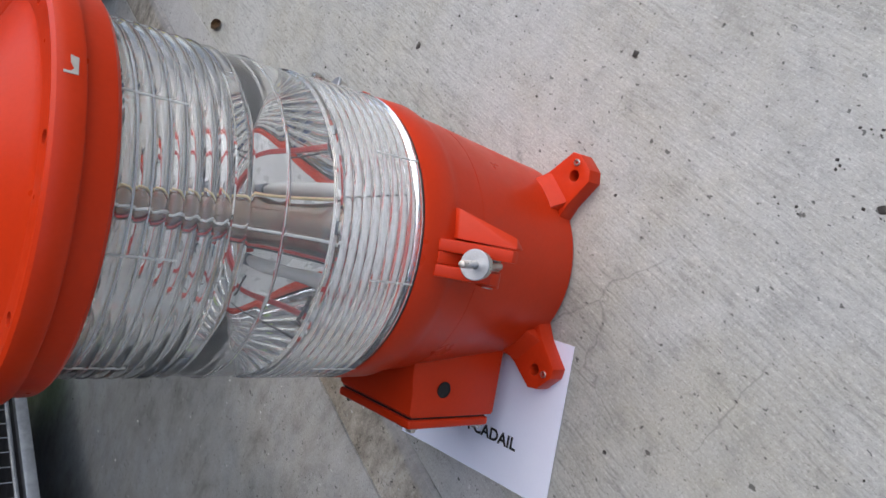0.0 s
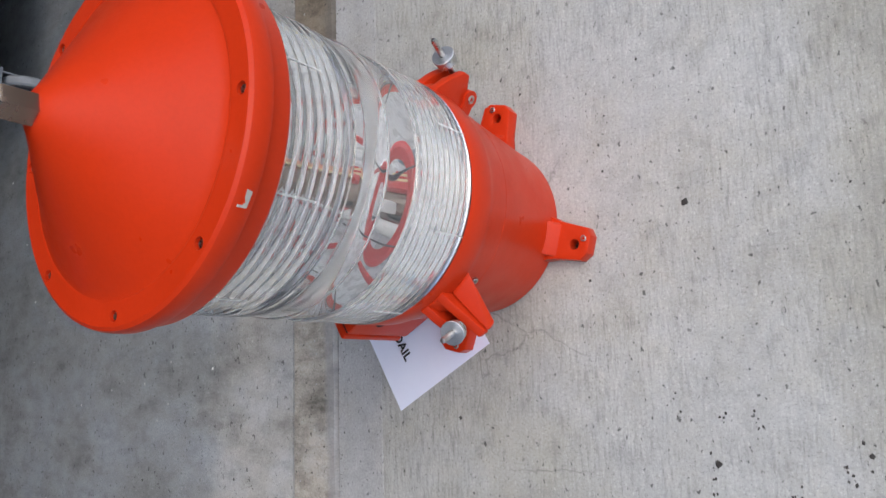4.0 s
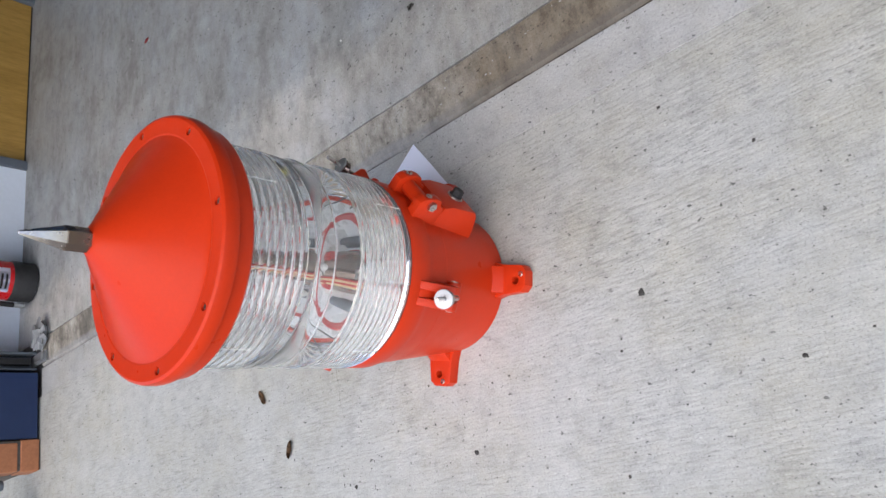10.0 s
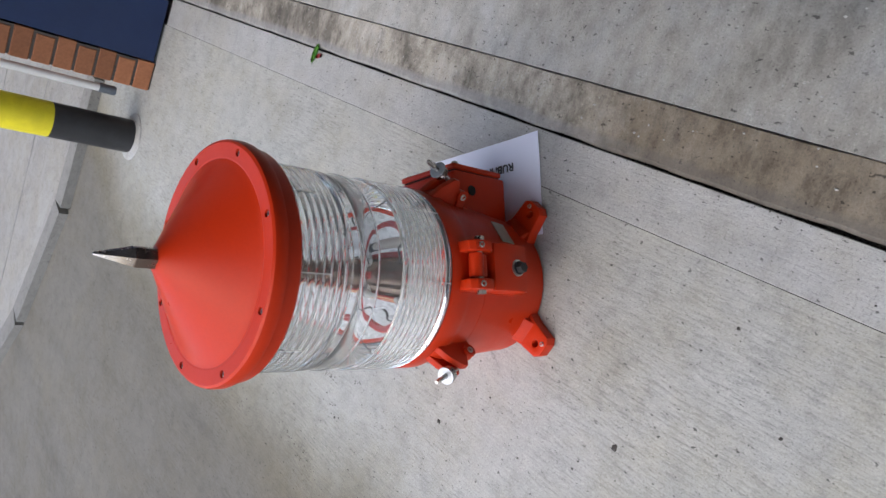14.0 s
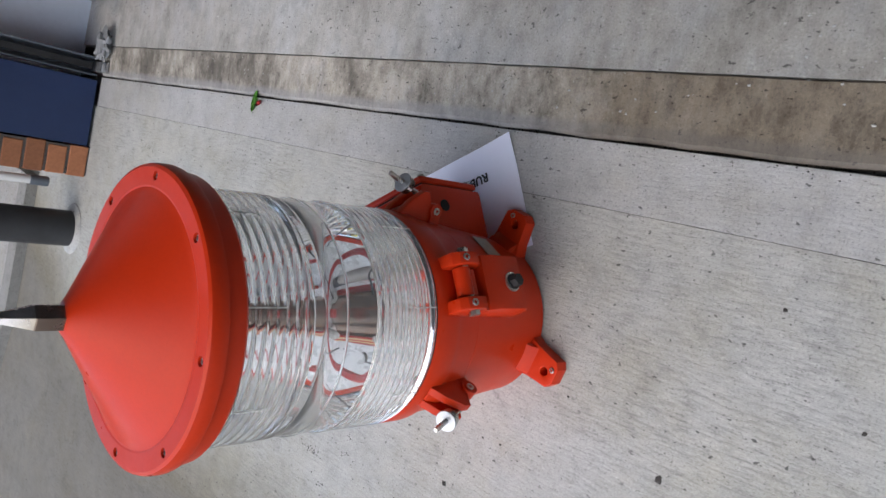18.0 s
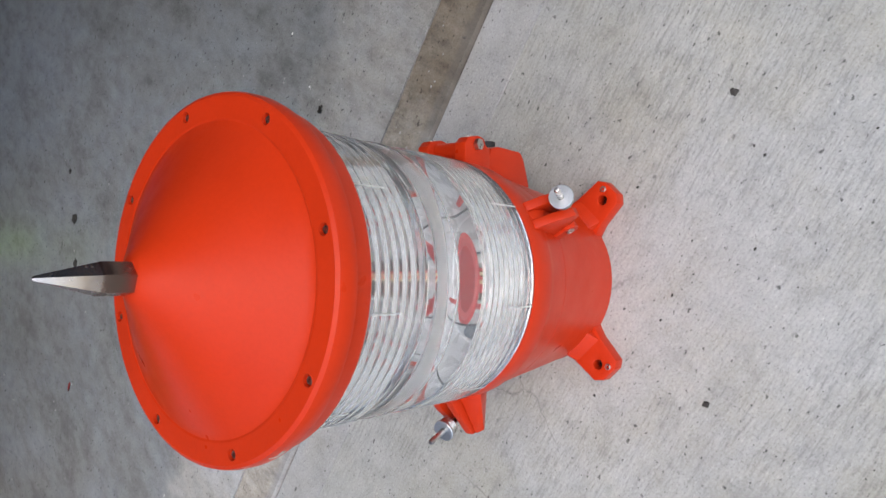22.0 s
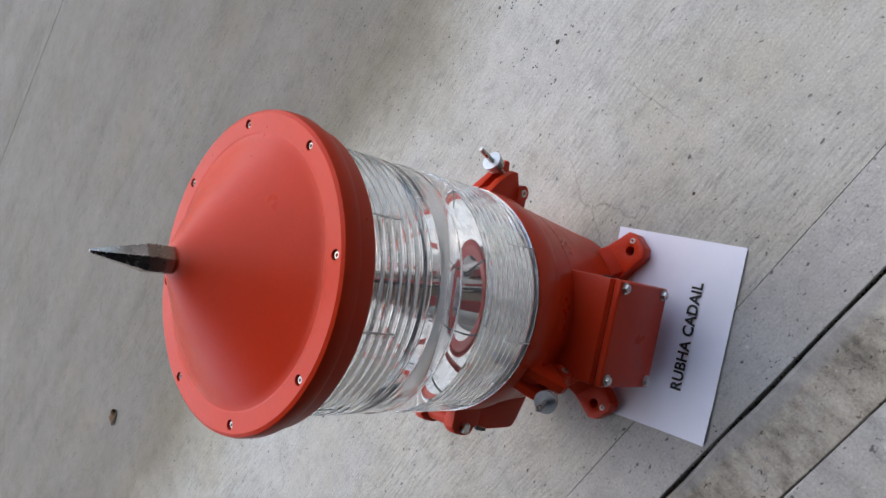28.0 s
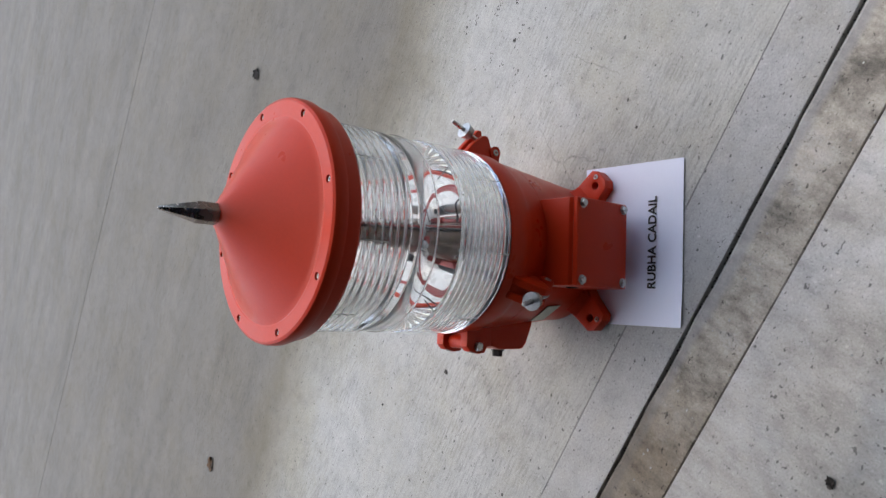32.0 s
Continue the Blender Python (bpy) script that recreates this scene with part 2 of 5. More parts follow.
        arris.inputs[3].default_value, arris.inputs[4].default_value = 1.0, 0.0
        col = mix(nt, col, (0.50, 0.49, 0.46), arris.outputs[0])
    if wet_line is not None:
        tc = nt.nodes.new("ShaderNodeTexCoord")
        sep = nt.nodes.new("ShaderNodeSeparateXYZ")
        nt.links.new(tc.outputs["Object"], sep.inputs[0])
        # the stain's edge swings out towards the bollards at either side
        sq = nt.nodes.new("ShaderNodeMath")
        sq.operation = "POWER"
        nt.links.new(sep.outputs[0], sq.inputs[0])
        sq.inputs[1].default_value = 4.0
        lift = nt.nodes.new("ShaderNodeMath")
        lift.operation = "MULTIPLY_ADD"
        nt.links.new(sq.outputs[0], lift.inputs[0])
        lift.inputs[1].default_value = -0.010
        nt.links.new(sep.outputs[1], lift.inputs[2])
        wob = nt.nodes.new("ShaderNodeMath")
        wob.operation = "MULTIPLY_ADD"
        nt.links.new(tex(nt, "noise", 1.7, 4), wob.inputs[0])
        wob.inputs[1].default_value = 0.34
        nt.links.new(lift.outputs[0], wob.inputs[2])
        edge = nt.nodes.new("ShaderNodeMapRange")
        nt.links.new(wob.outputs[0], edge.inputs[0])
        edge.inputs[1].default_value, edge.inputs[2].default_value = wet_line + 0.03, wet_line + 0.50
        streak = ramp(nt, tex(nt, "noise", 1.0, 6, 0.7, (0.8, 5, 1), offset=(3, 5, 0), wobble=0.06), [(0.34, grey(0.86)), (0.5, grey(1.0)), (0.68, grey(1.08))])
        damp = mix(nt, mix(nt, col, (0.30, 0.29, 0.285), 0.2), mix(nt, (0.465, 0.458, 0.445), streak, 1.0, "MULTIPLY"), 1.0, "MULTIPLY")
        rim = ramp(nt, edge.outputs[0], [(0.0, (1.0, 0.96, 0.90)), (0.30, (0.77, 0.71, 0.60)), (0.62, (0.92, 0.89, 0.82)), (1.0, grey(1.0))])
        col = mix(nt, mix(nt, damp, col, edge.outputs[0]), rim, 1.0, "MULTIPLY")
    nt.links.new(col, b.inputs["Base Color"])
    nt.links.new(ramp(nt, tex(nt, "noise", 5, 4), [(0.3, grey(0.72 - gloss)), (0.7, grey(0.92 - gloss))]), b.inputs["Roughness"])
    b.inputs["Specular IOR Level"].default_value = 0.3 + gloss * 0.5
    grainy = mix(nt, height, sand, 0.4 if broom else 0.85)
    bump(nt, b, grainy, 0.8 if broom else 0.25 - gloss * 0.4, 0.0018)
    return m


def card(name, color):
    m, nt, b = nodes_of(name)
    big = ramp(nt, tex(nt, "noise", 4, 5), [(0.3, tuple(c * 0.8 for c in color)), (0.7, color)])
    flutes = ramp(nt, tex(nt, "noise", 1.0, 3, 0.5, (260, 260, 9)), [(0.3, grey(0.86)), (0.7, grey(1.0))])
    nt.links.new(mix(nt, big, flutes, 1.0, "MULTIPLY"), b.inputs["Base Color"])
    b.inputs["Roughness"].default_value = 0.82
    bump(nt, b, flutes, 0.15, 0.001)
    return m


def wood(name, dark, light, along=(1, 1, 1)):
    m, nt, b = nodes_of(name)
    g = tex(nt, "noise", 5, 6, 0.65, along)
    f = tex(nt, "noise", 40, 4, 0.6, along)
    col = mix(nt, ramp(nt, g, [(0.3, dark), (0.7, light)]), ramp(nt, f, [(0.35, grey(0.82)), (0.6, grey(1.0))]), 1.0, "MULTIPLY")
    nt.links.new(col, b.inputs["Base Color"])
    b.inputs["Roughness"].default_value = 0.42
    bump(nt, b, f, 0.05, 0.001)
    return m


def pieces(name, color, rough=0.85):
    """Clay bricks: each piece has its own tone."""
    m, nt, b = nodes_of(name)
    info = nt.nodes.new("ShaderNodeObjectInfo")
    tone = ramp(nt, info.outputs["Random"], [(0.0, tuple(c * 0.75 for c in color)), (0.5, color), (1.0, tuple(c * 1.25 for c in color))])
    spots = ramp(nt, tex(nt, "noise", 60, 5, 0.7), [(0.3, grey(0.75)), (0.6, grey(1.0))])
    nt.links.new(mix(nt, tone, spots, 1.0, "MULTIPLY"), b.inputs["Base Color"])
    b.inputs["Roughness"].default_value = rough
    bump(nt, b, spots, 0.3, 0.002)
    return m


ORANGE = paint("orange_paint", (0.522, 0.0318, 0.0062), 0.34, 0.0, 0.06, 7.0, 0.05)
ORANGE.node_tree.nodes["Principled BSDF"].inputs["Specular IOR Level"].default_value = 0.20
RED_INNER = paint("red_inner_paint", (0.42, 0.018, 0.018), 0.4, 0, 0.1)
STEEL = paint("stainless_steel", (0.55, 0.53, 0.50), 0.3, 1.0, 0.12, 60)
BRASSY = paint("dull_bronze", (0.31, 0.235, 0.20), 0.26, 1.0, 0.08, 20)
CAGE_ZINC = paint("dull_galvanised_wire", (0.30, 0.32, 0.35), 0.48, 0.85, 0.25, 25)
ZINC = paint("galvanised_steel", (0.50, 0.52, 0.54), 0.42, 0.9, 0.2, 25)
BRONZE = paint("polished_bronze", (0.36, 0.27, 0.22), 0.15, 1.0, 0.10, 30)
CREAM_WIRE = paint("cream_wire", (0.62, 0.50, 0.28), 0.5, 0, 0.1)
PLATE = paint("worn_plate", (0.42, 0.44, 0.38), 0.35, 0.5, 0.15, 60)
DARK_HOLE = paint("dark_recess", (0.012, 0.011, 0.011), 0.8, 0, 0.2)
BLACK_RUBBER = paint("black_rubber", (0.018, 0.018, 0.019), 0.72, 0, 0.3, 20, 0.1)
BLACK_PAINT = paint("black_paint", (0.022, 0.023, 0.026), 0.48, 0, 0.25, 12)
YELLOW = paint("yellow_paint", (0.72, 0.62, 0.02), 0.45, 0, 0.12, 12)
LIME = paint("fluorescent_lime_plastic", (0.50, 0.90, 0.02), 0.45, 0, 0.06, 10)
BLUE_TUBE = paint("blue_tube_paint", (0.012, 0.11, 0.42), 0.4, 0, 0.12, 14)
ALU = paint("milled_aluminium", (0.70, 0.71, 0.73), 0.45, 0.35, 0.08, 30)
BLUE_GLOSS = paint("blue_gloss_sheet", (0.012, 0.075, 0.26), 0.14, 0, 0.15, 8)
# grey picked to dim the light bounced round the garage
BOUNCE_GREY = paint("bounce_set_grey", (0.17, 0.17, 0.175), 0.7, 0, 0.2, 3.0)
NAVY = paint("navy_coated_sheet", (0.010, 0.026, 0.085), 0.5, 0, 0.12, 6)
WHITE_WALL = paint("white_wall_paint", (0.74, 0.80, 0.89), 0.6, 0, 0.05, 2.0)
GREY_PAINT = paint("grey_paint", (0.12, 0.14, 0.165), 0.5, 0, 0.15, 10)
CARTON_BLUE = paint("bluish_grey_card", (0.34, 0.40, 0.48), 0.7, 0, 0.1, 6)
PALE_PLASTIC = paint("pale_plastic", (0.66, 0.66, 0.64), 0.5, 0, 0.08, 10)
POINT = paint("ground_bronze", (0.54, 0.47, 0.43), 0.22, 1.0, 0.10, 50)
PRIMER = paint("grey_primer", (0.46, 0.43, 0.38), 0.6, 0, 0.2, 60)
PAPER = paint("white_paper", (0.82, 0.86, 1.0), 0.75, 0, 0.02, 12)
CARD_ORANGE = paint("orange_print", (0.85, 0.22, 0.02), 0.6, 0, 0.08, 20)
INK = paint("black_ink", (0.015, 0.016, 0.02), 0.6, 0, 0.1)
RED_GLOSS = paint("red_enamel", (0.52, 0.012, 0.016), 0.25, 0, 0.08, 10)
CONE_RED = paint("cone_red", (0.78, 0.05, 0.025), 0.5, 0, 0.12, 14)
CONE_WHITE = paint("cone_white_sleeve", (0.70, 0.70, 0.70), 0.55, 0, 0.12, 18)
CARD = card("corrugated_card", (0.40, 0.25, 0.13))
# brown card darkened to carry the dimness deep in the garage
CARD_DARK = card("dark_card", (0.125, 0.080, 0.050))
CARD_WORN = card("worn_card", (0.33, 0.215, 0.13))
CARD_MID = card("brown_card", (0.27, 0.17, 0.10))
SKY_BLUE = paint("light_blue_tube_paint", (0.03, 0.22, 0.60), 0.4, 0, 0.12, 14)
DOOR_WOOD = wood("oak_veneer", (0.36, 0.20, 0.045), (0.50, 0.30, 0.075), (9, 9, 0.7))
BRICK = pieces("clay_brick", (0.34, 0.135, 0.062))
MORTAR = concrete("mortar", (0.095, 0.083, 0.072), 0.0)
SLAB = concrete("broomed_concrete", (0.404, 0.410, 0.388), 0.30, -0.80)
STRIP = concrete("smooth_edge_concrete", (0.405, 0.411, 0.405), 0.04)
SILL = concrete("stained_sill_concrete", (0.290, 0.278, 0.255), 0.0, stains=0.62, damp_foot=0.380)
FLOOR = concrete("garage_floor_concrete", (0.325, 0.336, 0.342), 0.0, worn_dim_line=0.66, stains=0.36, gloss=0.38)
PAVING = concrete("pale_paving", (0.34, 0.335, 0.32), 0.1)
KERB = concrete("kerb_concrete", (0.24, 0.235, 0.22), 0.0)
ASPHALT = concrete("asphalt", (0.16, 0.155, 0.15), 0.0)
CAR_BLACK = paint("black_car_paint", (0.008, 0.009, 0.010), 0.34, 0.0, 0.1, 5, 0, 0.05)
CAR_BLACK.node_tree.nodes["Principled BSDF"].inputs["Specular IOR Level"].default_value = 0.2
CAR_RED = paint("red_car_paint", (0.40, 0.012, 0.03), 0.2, 0.0, 0.1, 5, 0, 0.6)
CAR_WHITE = paint("white_car_paint", (0.72, 0.73, 0.75), 0.25, 0.0, 0.05, 5, 0, 0.4)
CAR_GLASS = paint("dark_window_glass", (0.02, 0.024, 0.028), 0.06, 0.0, 0.1, 5)
LAMP_CLEAR = paint("clear_headlamp", (0.34, 0.35, 0.36), 0.12, 0.3, 0.2, 30)
LEAF_BROWN = paint("dry_leaf", (0.16, 0.085, 0.035), 0.7, 0, 0.3, 60)
LEAF_GREEN = paint("green_leaf", (0.10, 0.32, 0.03), 0.6, 0, 0.2, 60)
LEAF_RED = paint("red_leaf", (0.45, 0.03, 0.03), 0.6, 0, 0.2, 60)
GRIT = paint("dark_grit", (0.05, 0.045, 0.04), 0.85, 0, 0.4, 90)
FOLIAGE = paint("tree_foliage", (0.055, 0.085, 0.03), 0.8, 0, 0.4, 1.2)
BARK = paint("bark", (0.10, 0.08, 0.06), 0.9, 0, 0.3, 8)
# near black: the dimness of the garage is put into this colour
DIM_SHELL = paint("shade_black_shell", (0.035, 0.034, 0.035), 0.7, 0, 0.2, 3.0)
DECK_WHITE = paint("satin_metal_deck", (0.78, 0.79, 0.79), 0.28, 0.25, 0.03, 20)
CASTOR_GREY = paint("grey_nylon", (0.22, 0.23, 0.24), 0.5, 0, 0.15, 20)
CELLO = paint("clear_film", (0.55, 0.55, 0.53), 0.2, 0, 0.2, 40)

GLASS, gnt, gb = nodes_of("clear_acrylic")
gb.inputs["Base Color"].default_value = (0.985, 0.992, 0.985, 1)
gb.inputs["Transmission Weight"].default_value = 0.972  # the diffuse rest paints in a whitish haze for sky glints on the ribs
gb.inputs["IOR"].default_value = 1.47
gnt.links.new(ramp(gnt, tex(gnt, "noise", 30, 3), [(0.35, grey(0.0)), (0.75, grey(0.025))]), gb.inputs["Roughness"])

# ---------------------------------------------------------------- mesh helpers


def finish(name, bm, material, smooth=None):
    """One mesh object from a bmesh; smooth: shade smooth below that many degrees."""
    me = bpy.data.meshes.new(name)
    bmesh.ops.recalc_face_normals(bm, faces=bm.faces)
    if smooth is not None:
        for fc in bm.faces:
            fc.smooth = True
        for ed in bm.edges:
            ed.smooth = len(ed.link_faces) == 2 and ed.calc_face_angle(0) < radians(smooth)
    bm.to_mesh(me)
    bm.free()
    me.materials.append(material)
    return new(name, me)


def part(name, bm, material, parent, label="", smooth=30):
    ob = finish(name, bm, material, smooth)
    ob.parent = parent
    if label:
        ob["label"] = label
    return ob


def thing(name, label, category, at=(0, 0, 0), rz=0.0, group="", kind=""):
    """An Empty at a thing's base, to parent its parts."""
    e = new(name)
    e.empty_display_size = 0.05
    e.matrix_world = pose(*at, 0, 0, rz)
    return tagged(e, label, category, group, kind)


def solid(name, bm, material, label, category, group="", kind="", smooth=30):
    return tagged(finish(name, bm, material, smooth), label, category, group, kind)


def moved(bm, m):
    bmesh.ops.transform(bm, matrix=m, verts=bm.verts)
    return bm


def joined(*bms):
    """Several bmeshes as one."""
    out = bmesh.new()
    for one in bms:
        me = bpy.data.meshes.new("tmp")
        one.to_mesh(me)
        out.from_mesh(me)
        bpy.data.meshes.remove(me)
        one.free()
    return out


def box(x0, x1, y0, y1, z0, z1, bevel=0.0, seg=2):
    bm = bmesh.new()
    bmesh.ops.create_cube(bm, size=1, matrix=Matrix.LocRotScale(((x0 + x1) / 2, (y0 + y1) / 2, (z0 + z1) / 2), None, (x1 - x0, y1 - y0, z1 - z0)))
    if bevel:
        bmesh.ops.bevel(bm, geom=bm.edges[:], offset=bevel, segments=seg, affect="EDGES", profile=0.6)
    return bm


def turned(profile, steps=48, cap=True):
    """A solid of revolution about z from (radius, height) pairs; a closed ring when cap is None."""
    bm = bmesh.new()
    rings = []
    for r, z in profile:
        rings.append([bm.verts.new((r * math.cos(2 * math.pi * k / steps), r * math.sin(2 * math.pi * k / steps), z)) for k in range(steps)])
    pairs = list(zip(rings, rings[1:]))
    if cap is None:
        pairs.append((rings[-1], rings[0]))
    for a, b in pairs:
        for k in range(steps):
            bm.faces.new((a[k], a[(k + 1) % steps], b[(k + 1) % steps], b[k]))
    if cap:
        bm.faces.new(rings[0][::-1])
        bm.faces.new(rings[-1])
    return bm


def rod(a, b, r, steps=12, r2=None):
    """A round bar from a to b."""
    a, b = Vector(a), Vector(b)
    d = b - a
    bm = bmesh.new()
    m = Matrix.Translation((a + b) / 2) @ d.to_track_quat("Z", "Y").to_matrix().to_4x4()
    bmesh.ops.create_cone(bm, cap_ends=True, segments=steps, radius1=r, radius2=r if r2 is None else r2, depth=d.length, matrix=m)
    return bm


def prism(outline, depth, holes=(), bevel=0.0):
    """A plate in the xy plane from z = 0 to depth, with round holes (x, y, r)."""
    bm = bmesh.new()

    def loop(pts, z):
        vs = [bm.verts.new((x, y, z)) for x, y in pts]
        for i in range(len(vs)):
            bm.edges.new((vs[i], vs[(i + 1) % len(vs)]))
        return vs

    loops = [outline] + [[(x + r * math.cos(k * math.pi / 8), y + r * math.sin(k * math.pi / 8)) for k in range(16)] for x, y, r in holes]
    low = [loop(p, 0.0) for p in loops]
    bmesh.ops.triangle_fill(bm, use_beauty=True, edges=bm.edges[:])
    before = bm.edges[:]
    high = [loop(p, depth) for p in loops]
    bmesh.ops.triangle_fill(bm, use_beauty=True, edges=[e for e in bm.edges if e not in set(before)])
    for a, b in zip(low, high):
        for i in range(len(a)):
            j = (i + 1) % len(a)
            bm.faces.new((a[i], a[j], b[j], b[i]))
    bmesh.ops.recalc_face_normals(bm, faces=bm.faces)
    if bevel:
        es = [e for e in bm.edges if len(e.link_faces) == 2 and e.calc_face_angle(0) > 1.2]
        bmesh.ops.bevel(bm, geom=es, offset=bevel, segments=2, affect="EDGES", profile=0.6)
    return bm


def tube(name, pts, r, material, parent=None, label="", cyclic=False):
    """A bent tube through points, as a mesh."""
    cu = bpy.data.curves.new(name, "CURVE")
    cu.dimensions, cu.bevel_depth, cu.bevel_resolution, cu.resolution_u = "3D", r, 2, 6
    sp = cu.splines.new("NURBS")
    sp.points.add(len(pts) - 1)
    for p, q in zip(sp.points, pts):
        p.co = (*q, 1)
    sp.order_u, sp.use_endpoint_u, sp.use_cyclic_u = 3, True, cyclic
    cu.use_fill_caps = True
    ob = bpy.data.objects.new(name, cu)
    me = bpy.data.meshes.new_from_object(ob)
    bpy.data.objects.remove(ob)
    bpy.data.curves.remove(cu)
    me.materials.clear()
    me.materials.append(material)
    for p in me.polygons:
        p.use_smooth = True
    out = new(name, me)
    out.parent = parent
    if label:
        out["label"] = label
    return out


def polar(r, az, z):
    return (r * math.cos(radians(az)), r * math.sin(radians(az)), z)


def around(az):
    """Turns x to point outwards at an azimuth."""
    return pose(0, 0, 0, 0, 0, az)

# ---------------------------------------------------------------- ground and building


def setting(name, bm, material, label, category, smooth=None):
    return solid(name, bm, material, label, category, kind="structure", smooth=smooth)


ground = setting("ground", box(-260, 260, -260, 260, -0.40, -0.034), ASPHALT, "grey asphalt yard reaching to the horizon", "ground")
outer_slab = setting("slab_outer", box(-14, 14, -2.826, 0.2448, -0.034, 0.0), SLAB, "pale broomed concrete apron, damp and darker away from the doorway", "concrete slab")
setting("slab_yard", box(-14, 14, -9.0, -2.834, -0.034, -0.001), SLAB, "damp grey concrete yard slab behind a straight joint", "concrete slab")
setting("slab_edge", box(-2.10, 2.07, 0.2458, 0.3540, -0.034, 0.0, 0.0010, 1), STRIP, "smooth pale concrete strip along the doorway", "concrete slab")


def sill_strip():
    """Stained sill that rises a little from the crack to the garage floor, with a worn edge."""
    bm = bmesh.new()
    n = 110
    rows = []
    for i in range(n + 1):
        x = -2.10 + 4.17 * i / n
        w = 0.004 * noise.noise((x * 9, 0.3, 0)) + 0.0025 * noise.noise((x * 31, 4.0, 0))
        rows.append([bm.verts.new(p) for p in ((x, 0.3585 + w, -0.034), (x, 0.3590 + w, -0.006), (x, 0.366 + w, 0.001), (x, 0.41, 0.004), (x, 0.4680 + 0.5 * w, 0.0074), (x, 0.4694 + 0.5 * w, 0.0062), (x, 0.4696 + 0.5 * w, -0.034))])
    for a, b in zip(rows, rows[1:]):
        for k in range(6):
            bm.faces.new((a[k], a[k + 1], b[k + 1], b[k]))
    for e in (rows[0], rows[-1]):
        bm.faces.new(e)
    return bm


setting("threshold", sill_strip(), SILL, "dirty dark-stained concrete door sill with a worn edge", "threshold", 40)
setting("floor", box(-2.60, 6.0, 0.4722, 8.0, -0.034, 0.008), FLOOR, "grey stained concrete garage floor", "floor")

# left inner wall, a few degrees off square, with a door in it
WL = Matrix.Translation((-2.318, 0.60, 0)) @ pose(0, 0, 0, 0, 0, -4.0)


def wall_piece(name, bm, material, label, category):
    ob = setting(name, bm, material, label, category)
    ob.matrix_world = WL
    return ob


DY0, DY1 = 0.735, 1.545
wall_piece("wall_west", joined(box(-0.15, 0, -0.26, DY0 - 0.045, 0.0, 4.8), box(-0.15, 0, DY1 + 0.045, 7.4, 0.0, 4.8), box(-0.15, 0, DY0 - 0.045, DY1 + 0.045, 2.085, 4.8)), WHITE_WALL, "smooth white painted inner wall", "wall")
door = new("door_1")
door.matrix_world = WL
tagged(door, "closed oak-veneer door with a narrow glazed slot and grey frame", "door", kind="structure")
VY0, VY1, VZ0, VZ1 = 1.24, 1.375, 0.30, 1.75
part("leaf", joined(box(-0.06, -0.015, DY0, VY0, 0.014, 2.04), box(-0.06, -0.015, VY1, DY1, 0.014, 2.04), box(-0.06, -0.015, VY0, VY1, 0.014, VZ0), box(-0.06, -0.015, VY0, VY1, VZ1, 2.04)), DOOR_WOOD, door, "yellowish oak veneer", None)
part("frame", joined(box(-0.15, 0.012, DY0 - 0.042, DY0 - 0.004, 0.0, 2.08), box(-0.15, 0.012, DY1 + 0.004, DY1 + 0.042, 0.0, 2.08), box(-0.15, 0.012, DY0 - 0.042, DY1 + 0.042, 2.046, 2.082)), GREY_PAINT, door, "grey painted door frame", None)
bead = joined(box(-0.02, -0.004, VY0 - 0.022, VY0 + 0.004, VZ0 - 0.022, VZ1 + 0.022), box(-0.02, -0.004, VY1 - 0.004, VY1 + 0.022, VZ0 - 0.022, VZ1 + 0.022), box(-0.02, -0.004, VY0 + 0.004, VY1 - 0.004, VZ0 - 0.022, VZ0 + 0.004), box(-0.02, -0.004, VY0 + 0.004, VY1 - 0.004, VZ1 - 0.004, VZ1 + 0.022))
part("glazing_bead", bead, DOOR_WOOD, door, "", None)
part("pane", box(-0.045, -0.039, VY0, VY1, VZ0, VZ1), CAR_GLASS, door, "dark glass pane", None)
part("weather_strip", box(-0.058, -0.012, DY0 + 0.005, DY1 - 0.005, 0.009, 0.0135), BLACK_RUBBER, door, "black brush seal under the door", None)
part("kick_latch", box(-0.016, -0.008, DY0 + 0.012, DY0 + 0.03, 0.16, 0.28), ZINC, door, "small steel plate at the door edge", None)

# unseen wall, added with a grey that limits how much light it returns
setting("wall_east", box(2.62, 2.77, -0.09, 8.0, 0, 4.8), BOUNCE_GREY, "unseen garage side wall, its grey set for bounced light", "wall")
# back wall and ceiling are blackened to cut bounce and keep the inside dim
setting("wall_north", box(-3.2, 2.77, 7.6, 7.75, 0, 4.8), DIM_SHELL, "garage back wall, near black to stand for the dim interior", "wall")
setting("ceiling", box(-3.4, 2.9, -0.09, 8.0, 4.8, 4.95), DIM_SHELL, "unseen garage ceiling, near black to cut bounced light", "ceiling")
setting("lintel", box(-2.9, 2.9, -0.09, 0.36, 3.45, 4.8), NAVY, "navy cladding over the wide doorway", "lintel")
# the front wall beside the opening: brick outside, navy cladding on the reveal
setting("wall_front_west", box(-14.0, -2.235, -0.018, 0.345, 0, 4.8), MORTAR, "outer wall of the building", "wall")
setting("wall_front_east", box(2.205, 14.0, -0.072, 0.300, 0, 4.8), MORTAR, "outer wall of the building", "wall")
panel_l = setting("cladding_west", joined(box(-2.121, -2.109, 0.088, 0.338, 0.012, 3.45), box(-2.24, -2.115, 0.326, 0.338, 0.012, 3.45)), NAVY, "plain navy metal reveal cladding beside the doorway", "cladding")
